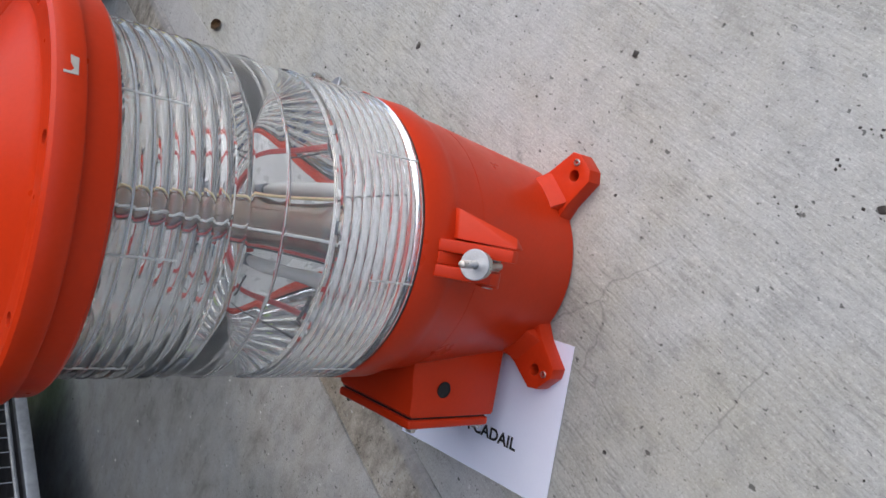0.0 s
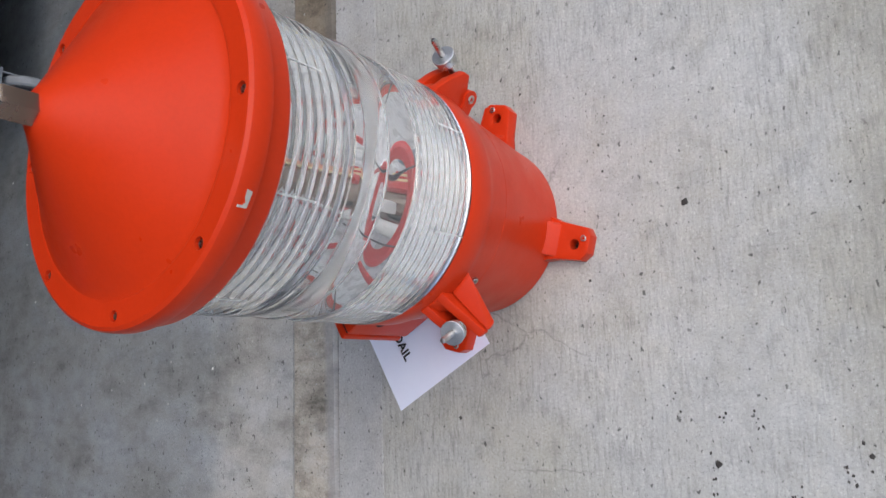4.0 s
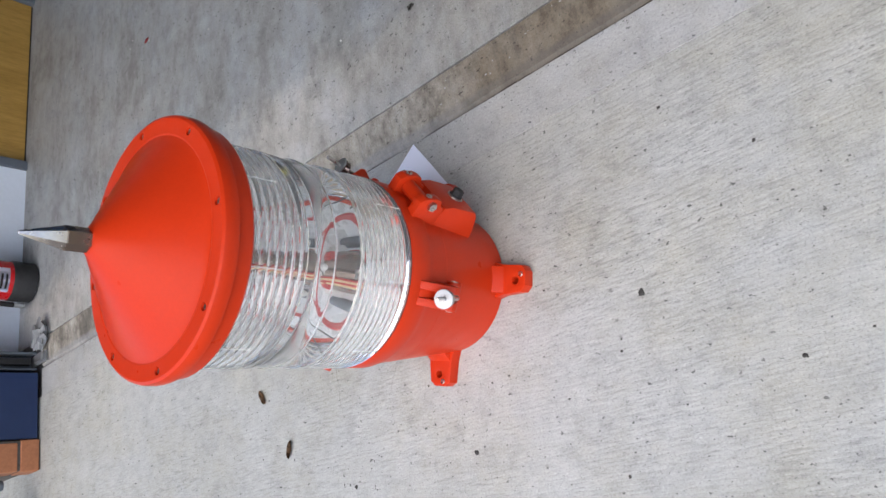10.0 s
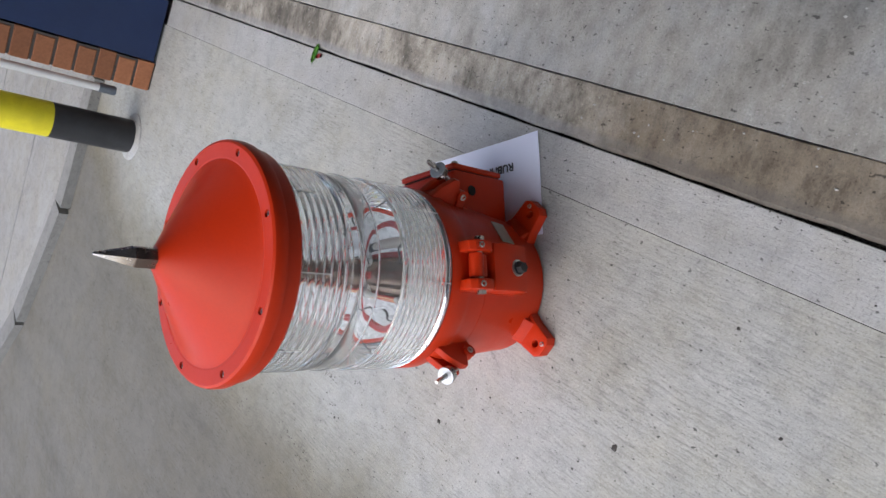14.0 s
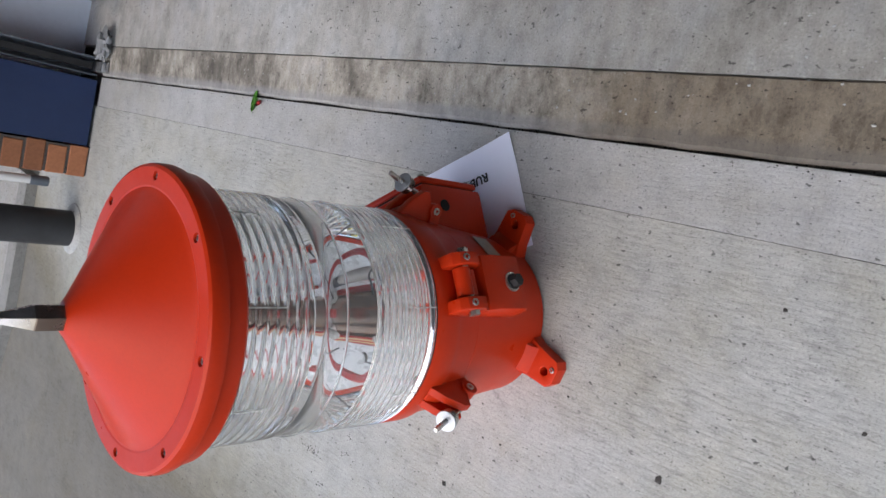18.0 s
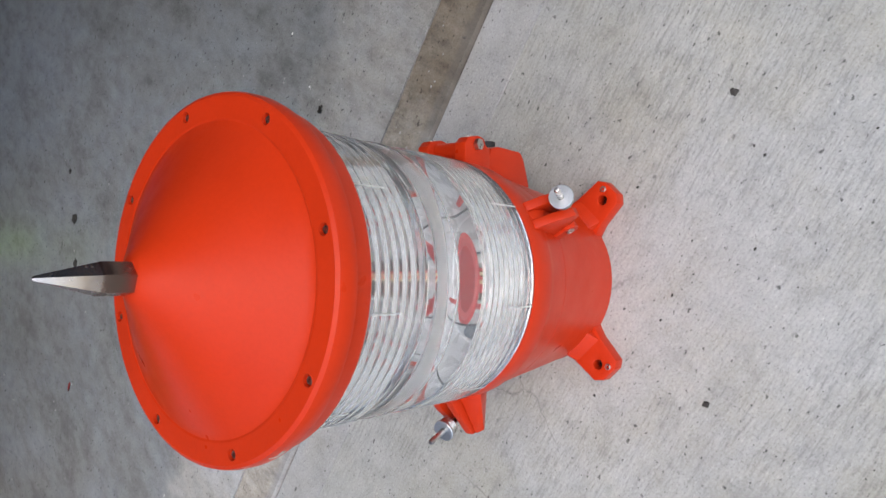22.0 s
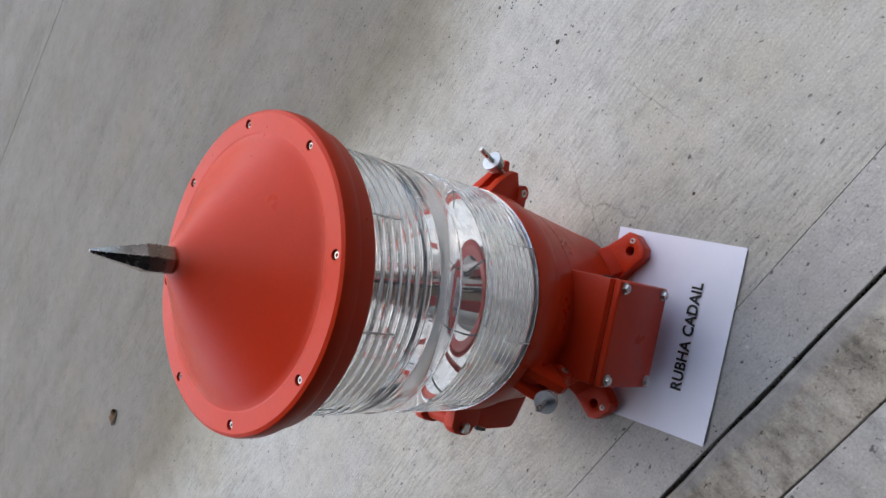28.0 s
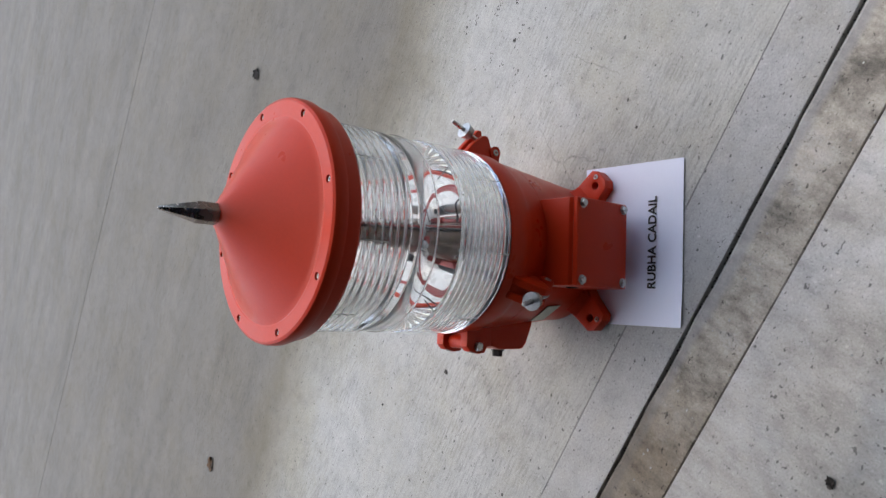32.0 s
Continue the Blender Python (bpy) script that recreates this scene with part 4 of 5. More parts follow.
for az, m in ((-58, CREAM_WIRE), (-52, RED_INNER), (-46, CREAM_WIRE), (-40, RED_INNER), (150, BLACK_PAINT), (158, RED_INNER), (200, PALE_PLASTIC)):
    pts = [polar(0.0120, az, 0.590), polar(0.0165, az + 4, 0.52), polar(0.0210, az + 1, 0.46), polar(0.0265, az - 5, 0.40), polar(0.0330, az - 2, 0.350), polar(0.046, az - 6, 0.300)]
    tube("wire", pts, 0.0018, m, ROOT, "thin insulated wire")
for az in (38, 92, 140, 215, 262, 330):
    pts = [polar(0.072, az, RING_Z + 0.004), polar(0.086, az + 4, RING_Z + 0.010), polar(0.112, az + 10, 0.378), polar(0.128, az + 18, 0.330), polar(0.138, az + 20, 0.2875)]
    tube("lead", pts, 0.0012, BLACK_PAINT, ROOT, "thin dark lead over the red ring")

# ---------------------------------------------------------------- printed sheet
P4, P1 = Vector((-0.028, 0.349, 0)), Vector((-0.297, 0.198, 0))
ex = (P1 - P4).normalized()
ey = Vector((-ex.y, ex.x, 0))
SHEET = Matrix(((ex.x, ey.x, 0, P4.x), (ex.y, ey.y, 0, P4.y), (0, 0, 1, 0), (0, 0, 0, 1)))
sheet_bm = bmesh.new()
nx, ny = 24, 16
decks = []
for low in (0.0, 0.0006):
    decks.append([[sheet_bm.verts.new((0.308 * i / nx, 0.219 * j / ny, 0.0030 + low + 0.0012 * noise.noise((i * 0.16, j * 0.2, 5)) + 0.004 * max(0, 1 - (i + j) / 5))) for j in range(ny + 1)] for i in range(nx + 1)])
for g in decks:
    for i in range(nx):
        for j in range(ny):
            sheet_bm.faces.new((g[i][j], g[i + 1][j], g[i + 1][j + 1], g[i][j + 1]))
ring = [(i, 0) for i in range(nx)] + [(nx, j) for j in range(ny)] + [(i, ny) for i in range(nx, 0, -1)] + [(0, j) for j in range(ny, 0, -1)]
for (a, b), (c, d) in zip(ring, ring[1:] + ring[:1]):
    sheet_bm.faces.new((decks[0][a][b], decks[0][c][d], decks[1][c][d], decks[1][a][b]))
sheet = solid("paper_sheet", sheet_bm, PAPER, "white printed paper sheet lying under the lantern's foot", "paper", smooth=60)
sheet.matrix_world = SHEET


def lettering(name, words, size, m, material, parent=None, spacing=1.0, bold=0.0):
    cu = bpy.data.curves.new(name, "FONT")
    cu.body, cu.size, cu.align_x, cu.align_y, cu.extrude, cu.space_character, cu.offset = words, size, "CENTER", "CENTER", 0.0002, spacing, bold
    ob = bpy.data.objects.new(name, cu)
    me = bpy.data.meshes.new_from_object(ob)
    bpy.data.objects.remove(ob)
    bpy.data.curves.remove(cu)
    me.materials.clear()
    me.materials.append(material)
    o = new(name, me)
    o.parent = parent
    o.matrix_local = m
    return o


lettering("printed_words", "RUBHA CADAIL", 0.0240, pose(0.155, 0.0615, 0.0056), INK, sheet, 1.02, 0.0006)

# ---------------------------------------------------------------- garage things


def extinguisher(at, rz):
    e = thing("fire_extinguisher", "red foam fire extinguisher with black hose by the wall", "fire extinguisher", at, rz)
    cyl = part("cylinder", turned([(0.070, 0.035), (0.078, 0.040), (0.078, 0.385), (0.074, 0.412), (0.060, 0.436), (0.036, 0.452), (0.022, 0.458), (0.020, 0.470)], 48), RED_GLOSS, e)
    part("base_skirt", turned([(0.070, 0.0), (0.081, 0.004), (0.082, 0.085), (0.0785, 0.092), (0.070, 0.092)], 48), BLACK_RUBBER, e, "black plastic base skirt")
    part("valve", joined(turned([(0.0002, 0.470), (0.018, 0.470), (0.018, 0.495), (0.012, 0.505), (0.0002, 0.507)], 20), box(-0.055, 0.012, -0.011, 0.011, 0.482, 0.502, 0.003)), ZINC, e, "metal valve head")
    part("lever", moved(box(-0.02, 0.10, -0.010, 0.010, 0, 0.008, 0.003), Matrix.Translation((0.01, 0, 0.507)) @ pose(0, 0, 0, 0, -38, 0)), RED_GLOSS, e, "red squeeze lever")
    part("carry_handle", moved(box(-0.01, 0.085, -0.009, 0.009, 0, 0.006, 0.002), Matrix.Translation((0.01, 0, 0.497)) @ pose(0, 0, 0, 0, 3.4, 0)), BLACK_PAINT, e, "dark carrying handle")
    part("safety_tag", box(-0.008, 0.008, -0.018, -0.010, 0.505, 0.528, 0.002), YELLOW, e, "yellow safety tag")
    tube("hose", [(-0.05, 0.0, 0.49), (-0.09, -0.005, 0.488), (-0.118, -0.01, 0.44), (-0.112, -0.012, 0.34), (-0.094, -0.012, 0.24), (-0.092, -0.012, 0.14), (-0.094, -0.012, 0.06)], 0.0105, BLACK_RUBBER, e, "black rubber hose")
    part("nozzle", rod((-0.094, -0.012, 0.075), (-0.094, -0.012, 0.022), 0.009, 14, 0.012), ZINC, e, "nozzle")

    def wrap(z0, z1, a0, a1, m, nm, lab):
        bm = bmesh.new()
        n = 14
        cols = [[bm.verts.new(polar(0.0788, a0 + (a1 - a0) * i / n, zz)) for zz in (z0, z1)] for i in range(n + 1)]
        for a, b in zip(cols, cols[1:]):
            bm.faces.new((a[0], b[0], b[1], a[1]))
        bmesh.ops.solidify(bm, geom=bm.faces[:], thickness=-0.0006)
        return part(nm, bm, m, e, lab, 60)

    wrap(0.335, 0.368, -128, -52, PALE_PLASTIC, "type_label", "cream label with the extinguisher type")
    wrap(0.175, 0.325, -130, -50, RED_GLOSS, "instruction_label", "red instruction label")
    wrap(0.108, 0.168, -124, -48, PAPER, "service_label", "white service label")
    o = lettering("label_word", "FOAM", 0.034, Matrix.Translation((0, -0.0796, 0.3515)) @ pose(0, 0, 0, 90, 0, 0), CONE_RED, e)
    for k in range(5):
        part("text_bar", lug_bar(-0.0803, -0.034, 0.03 - 0.006 * (k % 2), 0.300 - 0.022 * k), PAPER, e)
    for k in range(3):
        part("text_bar", lug_bar(-0.0803, -0.030, 0.030, 0.150 - 0.017 * k), INK, e)
    return e


def lug_bar(y, x0, x1, z):
    """A short bar of unreadable print, bent slightly round the cylinder's front."""
    bm = bmesh.new()
    cols = []
    for i in range(9):
        x = x0 + (x1 - x0) * i / 8
        yy = -math.sqrt(max(y * y - x * x, 1e-6))
        cols.append([bm.verts.new((x, yy, zz)) for zz in (z, z + 0.008)])
    for a, b in zip(cols, cols[1:]):
        bm.faces.new((a[0], b[0], b[1], a[1]))
    bmesh.ops.solidify(bm, geom=bm.faces[:], thickness=0.0005)
    return bm


extinguisher((-2.19, 0.735, 0.008), 68)


def carton(name, size, at, rz, material, label, tape=True, stickers=(), flap=False):
    """A closed cardboard box with a taped seam; local x is depth, y is width. stickers: (y, z, w, h, bars)."""
    d, w, h = size
    e = thing(name, label, "box", at, rz)
    part("carton", box(0, d, 0, w, 0, h, 0.004, 2), material, e)
    part("flap_seam", box(0.004, d - 0.004, w / 2 - 0.0012, w / 2 + 0.0012, h, h + 0.0012), DARK_HOLE, e)
    if tape:
        part("tape", joined(box(-0.0008, d + 0.0008, w / 2 - 0.024, w / 2 + 0.024, h + 0.0012, h + 0.002), box(-0.0016, -0.0006, w / 2 - 0.024, w / 2 + 0.024, h - 0.07, h + 0.002)), CARD_DARK, e, "brown packing tape")
    for y, z, sw, sh, bars in stickers:
        s = part("sticker", box(-0.0014, -0.0004, y, y + sw, z, z + sh), PAPER, e, "white printed sticker")
        for k in range(bars):
            part("text_bar", box(-0.0020, -0.0013, y + sw * 0.1, y + sw * (0.55 + 0.35 * ((k * 7) % 3) / 2), z + sh * (0.12 + 0.8 * k / bars), z + sh * (0.12 + 0.8 * k / bars) + sh * 0.35 / bars), INK, s)
    return e


FZ = 0.008
carton("cardboard_box", (0.30, 0.255, 0.232), (1.568, 0.957, FZ), 25.6, CARD, "tan cardboard box with white labels on the garage floor", True, ((0.055, 0.028, 0.045, 0.028, 2), (0.120, 0.098, 0.085, 0.062, 5)))
carton("small_cardboard_box", (0.22, 0.115, 0.172), (1.457, 1.191, FZ), 25.6, CARD, "small plain tan cardboard box beside a larger one", False)
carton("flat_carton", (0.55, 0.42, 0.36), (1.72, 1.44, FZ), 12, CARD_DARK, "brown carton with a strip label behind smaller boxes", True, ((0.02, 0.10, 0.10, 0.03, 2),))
carton("tall_carton", (0.18, 0.28, 0.62), (2.25, 0.815, FZ), 14, CARD, "brown carton standing behind the traffic cone", True, ((0.10, 0.14, 0.035, 0.12, 2),))
pale = carton("pale_carton", (0.20, 0.60, 0.80), (2.37, 1.045, FZ), 30, CARTON_BLUE, "bluish grey printed carton behind a tyre", False)


for k in range(4):
    part("text_bar", box(-0.0016, -0.0004, 0.19, 0.33 - 0.03 * (k % 2), 0.235 + 0.030 * k, 0.252 + 0.030 * k), GREY_PAINT, pale)


def traffic_cone(at, rz):
    e = thing("traffic_cone", "scuffed red and white traffic cone on a black rubber base", "traffic cone", at, rz)
    oct_ = [(-0.19, -0.10), (-0.10, -0.19), (0.10, -0.19), (0.19, -0.10), (0.19, 0.10), (0.10, 0.19), (-0.10, 0.19), (-0.19, 0.10)]
    part("base", moved(prism([(x * 0.92, y * 0.92) for x, y in oct_], 0.055, (), 0.012), Matrix.Translation((0, 0, 0.004))), BLACK_RUBBER, e, "heavy black rubber base")
    for x, y in ((-0.12, -0.12), (0.12, -0.12), (0.12, 0.12), (-0.12, 0.12)):
        part("base_stud", box(x - 0.02, x + 0.02, y - 0.02, y + 0.02, 0.0, 0.008), BLACK_RUBBER, e)
    hs = ((0.058, 0.098, 0.115, 0.088, BLACK_RUBBER, "collar"), (0.115, 0.088, 0.185, 0.077, CONE_RED, "red_band"), (0.185, 0.0785, 0.375, 0.051, CONE_WHITE, "reflective_sleeve"), (0.375, 0.049, 0.515, 0.027, CONE_RED, "tip_band"))
    for z0, r0, z1, r1, m, nm in hs:
        part(nm, turned([(r0, z0), (r1, z1)], 40), m, e)
    part("tip_hole", turned([(0.0002, 0.5148), (0.020, 0.5148), (0.020, 0.5158), (0.0002, 0.5158)], 24), DARK_HOLE, e)
    return e


traffic_cone((2.085, 0.795, FZ), 20).scale = (0.88, 0.88, 0.88)


def tyre(at, rz, lean):
    e = thing("tyre", "worn black car tyre leaning among the cartons", "tyre", at, rz)
    prof = []
    for k in range(20):
        a = 2 * math.pi * k / 20
        c, s = math.cos(a), math.sin(a)
        prof.append((0.285 + 0.082 * math.copysign(abs(c) ** 0.7, c), 0.095 * math.copysign(abs(s) ** 0.6, s)))
    m = Matrix.Translation((0, 0, 0.367)) @ pose(0, 0, 0, 0, 90 - lean, 0)
    t = part("carcass", moved(turned(prof, 72, None), m), BLACK_RUBBER, e)
    for zz in (-0.05, -0.017, 0.017, 0.05):
        part("tread_rib", moved(turned([(0.362, zz - 0.010), (0.3705, zz - 0.008), (0.3705, zz + 0.008), (0.362, zz + 0.010)], 72, None), m), BLACK_RUBBER, t)
    part("bead", moved(turned([(0.201, -0.082), (0.209, -0.085), (0.211, -0.080), (0.203, -0.076)], 60, None), m), BLACK_PAINT, t)
    return e


tyre((2.03, 1.27, FZ), 30, 8)


def castor(parent, at, r, wheel_m, hub_m):
    x, y, z = at
    w = part("castor", joined(box(x - 0.020, x - 0.016, y - 0.03, y + 0.03, z + r - 0.01, z + 2 * r + 0.015, 0.001), box(x + 0.016, x + 0.020, y - 0.03, y + 0.03, z + r - 0.01, z + 2 * r + 0.015, 0.001), box(x - 0.03, x + 0.03, y - 0.03, y + 0.035, z + 2 * r + 0.013, z + 2 * r + 0.020)), CAGE_ZINC, parent, "swivel castor fork")
    m = Matrix.Translation((x, y, z + r)) @ pose(0, 0, 0, 0, 90, 0)
    part("wheel", moved(turned([(r * 0.55, -0.012), (r * 0.94, -0.014), (r, -0.008), (r, 0.008), (r * 0.94, 0.014), (r * 0.55, 0.012)], 36, None), m), wheel_m, w, "castor tyre")
    part("hub", moved(turned([(0.0002, -0.0145), (0.012, -0.0145), (0.014, -0.009), (r * 0.56, -0.008), (r * 0.56, 0.008), (0.014, 0.009), (0.012, 0.0145), (0.0002, 0.0145)], 28), m), hub_m, w, "castor hub")
    return w


def roll_cage(at, rz):
    """Nestable mesh container; local x is width, y is depth."""
    e = thing("roll_cage", "galvanised wire-mesh roll cage on swivel castors", "roll cage", at, rz)
    W, D, H, Z0 = 0.90, 0.66, 1.55, 0.180
    frame = part("base_frame", joined(box(0, W, 0, 0.03, Z0, Z0 + 0.035, 0.003), box(0, W, D - 0.03, D, Z0, Z0 + 0.035, 0.003), box(0, 0.03, 0, D, Z0, Z0 + 0.035, 0.003), box(W - 0.03, W, 0, D, Z0, Z0 + 0.035, 0.003)), CAGE_ZINC, e)
    part("deck", box(0.03, W - 0.03, 0.03, D - 0.03, Z0 + 0.01, Z0 + 0.022), BLACK_PAINT, e, "dark deck board")
    for x, y in ((0.015, 0.015), (W - 0.015, 0.015), (0.015, D - 0.015), (W - 0.015, D - 0.015)):
        part("post", rod((x, y, Z0), (x, y, H), 0.0135, 14), CAGE_ZINC, e)
        castor(e, (min(x, W - 0.09), y, 0.0), 0.072, CASTOR_GREY, CAGE_ZINC)
    castor(e, (0.015, D * 0.48, 0.0), 0.072, CASTOR_GREY, CAGE_ZINC)
    for nm, a, b in (("front", (0.015, 0.015), (W - 0.015, 0.015)), ("side", (0.015, 0.015), (0.015, D - 0.015)), ("back", (0.015, D - 0.015), (W - 0.015, D - 0.015))):
        p = part("mesh_panel", rod((a[0], a[1], Z0 + 0.055), (b[0], b[1], Z0 + 0.055), 0.007, 10), CAGE_ZINC, e, "wire mesh panel with bar frame")
        for zz in (0.62, 1.05, H - 0.02):
            part("bar", rod((a[0], a[1], zz), (b[0], b[1], zz), 0.007, 10), CAGE_ZINC, p)
        ax, ay = b[0] - a[0], b[1] - a[1]
        n = round(math.hypot(ax, ay) / 0.050)
        for k in range(1, n):
            part("wire", rod((a[0] + ax * k / n, a[1] + ay * k / n, Z0 + 0.055), (a[0] + ax * k / n, a[1] + ay * k / n, H - 0.02), 0.0024, 6), CAGE_ZINC, p)
        for k in range(1, 26):
            part("wire", rod((a[0], a[1], Z0 + 0.055 + 0.050 * k), (b[0], b[1], Z0 + 0.055 + 0.050 * k), 0.0024, 6), CAGE_ZINC, p)
    return e


roll_cage((0.630, 1.535, FZ), -4)
solid("dark_sack", moved(box(0.78, 1.36, 1.84, 2.10, 0.225, 0.72, 0.08, 4), Matrix.Identity(4)), BLACK_RUBBER, "dark slumped sack inside the roll cage", "sack")

# framed blue sheet standing on end behind the cone, with a loose white sheet at its foot
sheet = thing("framed_panel", "dark blue glossy panel in an aluminium frame standing on end", "panel", (2.372, 0.70, FZ), -26.5)
part("face_sheet", moved(box(0.010, 0.016, 0.040, 0.185, 0.020, 1.30), pose(0, 0, 0, 0, 3, 0)), BLUE_GLOSS, sheet, "dark blue glossy face")
part("rail", moved(joined(box(0.0, 0.026, 0.0, 0.020, 0.002, 1.32, 0.002), box(0.004, 0.024, 0.0205, 0.040, 0.002, 1.32, 0.002)), pose(0, 0, 0, 0, 3, 0)), ALU, sheet, "wide aluminium edge rail")
part("rail", moved(box(0.0, 0.026, 0.185, 0.200, 0.002, 1.32, 0.002), pose(0, 0, 0, 0, 3, 0)), ALU, sheet, "thin aluminium edge rail")
for z in (0.002, 1.302):
    part("end_rail", moved(box(0.002, 0.024, 0.0405, 0.1845, z, z + 0.018, 0.002), pose(0, 0, 0, 0, 3, 0)), ALU, sheet)
# ladder lying along the wall
lad = thing("ladder", "aluminium ladder leaning by the garage wall", "ladder", (2.44, 0.56, FZ), 0)
for y in (0.0, 0.09):
    part("rail", joined(moved(box(-0.03, 0.03, y - 0.012, y + 0.012, 0, 2.4, 0.003), pose(0, 0, 0.004, 0, 3.4, 0))), ZINC, lad, "aluminium rail")
for k in range(8):
    part("rung", moved(rod((0, 0.0, 0.25 + 0.27 * k), (0, 0.09, 0.25 + 0.27 * k), 0.013, 10), pose(0, 0, 0, 0, 3.4, 0)), ZINC, lad)
tarp_bm = bmesh.new()
tg = [[tarp_bm.verts.new((2.36 + 0.03 * i + 0.02 * noise.noise((i, j, 3)), 0.43 + 0.018 * j + 0.02 * noise.noise((i * 0.7, j * 0.9, 8)), FZ + 0.01 + 0.42 * math.exp(-((i - 3) ** 2) / 8.0) * (1 + 0.2 * noise.noise((i * 0.8, j, 1))))) for j in range(9)] for i in range(8)]
for i in range(7):
    for j in range(8):
        tarp_bm.faces.new((tg[i][j], tg[i + 1][j], tg[i + 1][j + 1], tg[i][j + 1]))
bmesh.ops.solidify(tarp_bm, geom=tarp_bm.faces[:], thickness=0.004)
solid("blue_cloth", tarp_bm, BLUE_TUBE, "crumpled dark blue cloth heaped by the wall", "cloth", smooth=60)


def crumple(name, at, size, material, label, category, seed, flat=0.35):
    bm = bmesh.new()
    bmesh.ops.create_icosphere(bm, subdivisions=3, radius=size)
    for v in bm.verts:
        v.co *= 0.6 + 0.75 * abs(noise.noise(v.co * (2.2 / size) + Vector((seed, 0, 0))))
        v.co.z *= flat
    low = min(v.co.z for v in bm.verts)
    moved(bm, Matrix.Translation((at[0], at[1], at[2] - low)))
    return solid(name, bm, material, label, category, smooth=10)


crumple("film_scrap", (1.93, 0.985, FZ), 0.06, CASTOR_GREY, "crumpled grey plastic film on the floor", "plastic film", 3, 0.6)
crumple("film_scrap", (-2.045, 0.470, FZ), 0.068, CASTOR_GREY, "crumpled grey wrapping by the door sill", "plastic film", 7, 0.4)

# pallet racking end frame with stock under it
rack = thing("racking", "dark grey steel racking end frame with diagonal brace", "racking", (-2.035, 2.262, FZ), 0)
for x in (0.0, 0.80):
    up = part("upright", joined(box(x - 0.022, x + 0.028, 0, 0.006, 0, 3.0), box(x - 0.022, x - 0.017, 0.006, 0.06, 0, 3.0), box(x + 0.023, x + 0.028, 0.006, 0.06, 0, 3.0)), GREY_PAINT, rack, "grey perforated upright")
    part("foot_plate", box(x - 0.05, x + 0.05, -0.02, 0.09, 0, 0.006), GREY_PAINT, up)
    for k in range(12):
        part("slot", box(x - 0.003, x + 0.009, -0.0012, 0.0002, 0.10 + 0.10 * k, 0.13 + 0.10 * k), DARK_HOLE, up)
part("diagonal_brace", moved(box(0, 1.08, -0.008, -0.001, -0.020, 0.020), Matrix.Translation((0.02, 0, 0.10)) @ pose(0, 0, 0, 0, -42, 0)), GREY_PAINT, rack)
part("diagonal_brace", moved(box(0, 1.08, -0.008, -0.001, -0.020, 0.020), Matrix.Translation((0.80, 0.0, 0.90)) @ pose(0, 0, 0, 0, -138, 0)), GREY_PAINT, rack)
part("shelf_beam", box(-0.02, 0.83, 0.06, 0.10, 0.93, 1.03), GREY_PAINT, rack)
part("shelf_deck", box(-0.02, 0.83, 0.10, 1.2, 0.98, 1.0), CARD_DARK, rack, "chipboard shelf")
part("cross_bar", box(0.02, 0.80, 0.02, 0.05, 0.050, 0.085), GREY_PAINT, rack)
for x0, tilt_by in ((0.05, -52), (0.33, -128)):
    part("lattice_bar", moved(box(0, 0.46, 0.030, 0.036, -0.009, 0.009), Matrix.Translation((x0, 0, 0.52)) @ pose(0, 0, 0, 0, tilt_by, 0)), BLACK_PAINT, rack, "thin black lattice bar")

guard = thing("post_guard", "fluorescent lime plastic corner guard round a racking upright", "post guard", (-1.150, 2.200, FZ), 0)
part("guard_shell", joined(box(-0.050, 0.050, -0.004, 0.030, 0, 0.39, 0.012, 3), box(-0.055, -0.040, 0.0, 0.085, 0, 0.385, 0.006), box(0.040, 0.055, 0.0, 0.085, 0, 0.385, 0.006)), LIME, guard)
for zz in (0.12, 0.27):
    part("fixing_strap", box(-0.0565, 0.0565, -0.0055, 0.03, zz, zz + 0.008), LIME, guard)

copy_thing(guard, pose(1.955, 2.33, FZ, 0, 0, 0))
stack_z = FZ + 0.001
random.seed(5)
for k in range(17):
    inset = k % 3 == 2
    h = random.uniform(0.009, 0.014) if inset else random.uniform(0.017, 0.031)
    x0, x1 = -1.98 + random.uniform(-0.01, 0.06), -0.99 + random.uniform(-0.10, 0.07)
    front = 2.312 + (0.045 if inset else random.uniform(0.0, 0.018))
    bm = bmesh.new()
    n = 14
    sag = random.uniform(-0.012, 0.02)
    top, bot = [], []
    for i in range(n + 1):
        x = x0 + (x1 - x0) * i / n
        fold = max(0.0, (i - n + 3.5) / 3.5)
        y = front + 0.010 * noise.noise((i * 0.45, k * 2.3, 1.0)) + 0.11 * fold ** 1.7
        dz = sag * math.sin(math.pi * i / n) * 0.3 + 0.010 * max(0, (i - n + 4) / 4) * (1 if k > 6 else -0.3)
        bot.append([bm.verts.new((x, y, stack_z + max(dz, 0))), bm.verts.new((x, 3.1, stack_z + max(dz, 0)))])
        top.append([bm.verts.new((x, y, stack_z + h + max(dz, 0))), bm.verts.new((x, 3.1, stack_z + h + max(dz, 0)))])
    for i in range(n):
        bm.faces.new((bot[i][0], bot[i + 1][0], top[i + 1][0], top[i][0]))
        bm.faces.new((top[i][0], top[i + 1][0], top[i + 1][1], top[i][1]))
        bm.faces.new((bot[i][0], bot[i][1], bot[i + 1][1], bot[i + 1][0]))
        bm.faces.new((bot[i][1], top[i][1], top[i + 1][1], bot[i + 1][1]))
    for i in (0, n):
        bm.faces.new((bot[i][0], top[i][0], top[i][1], bot[i][1]))
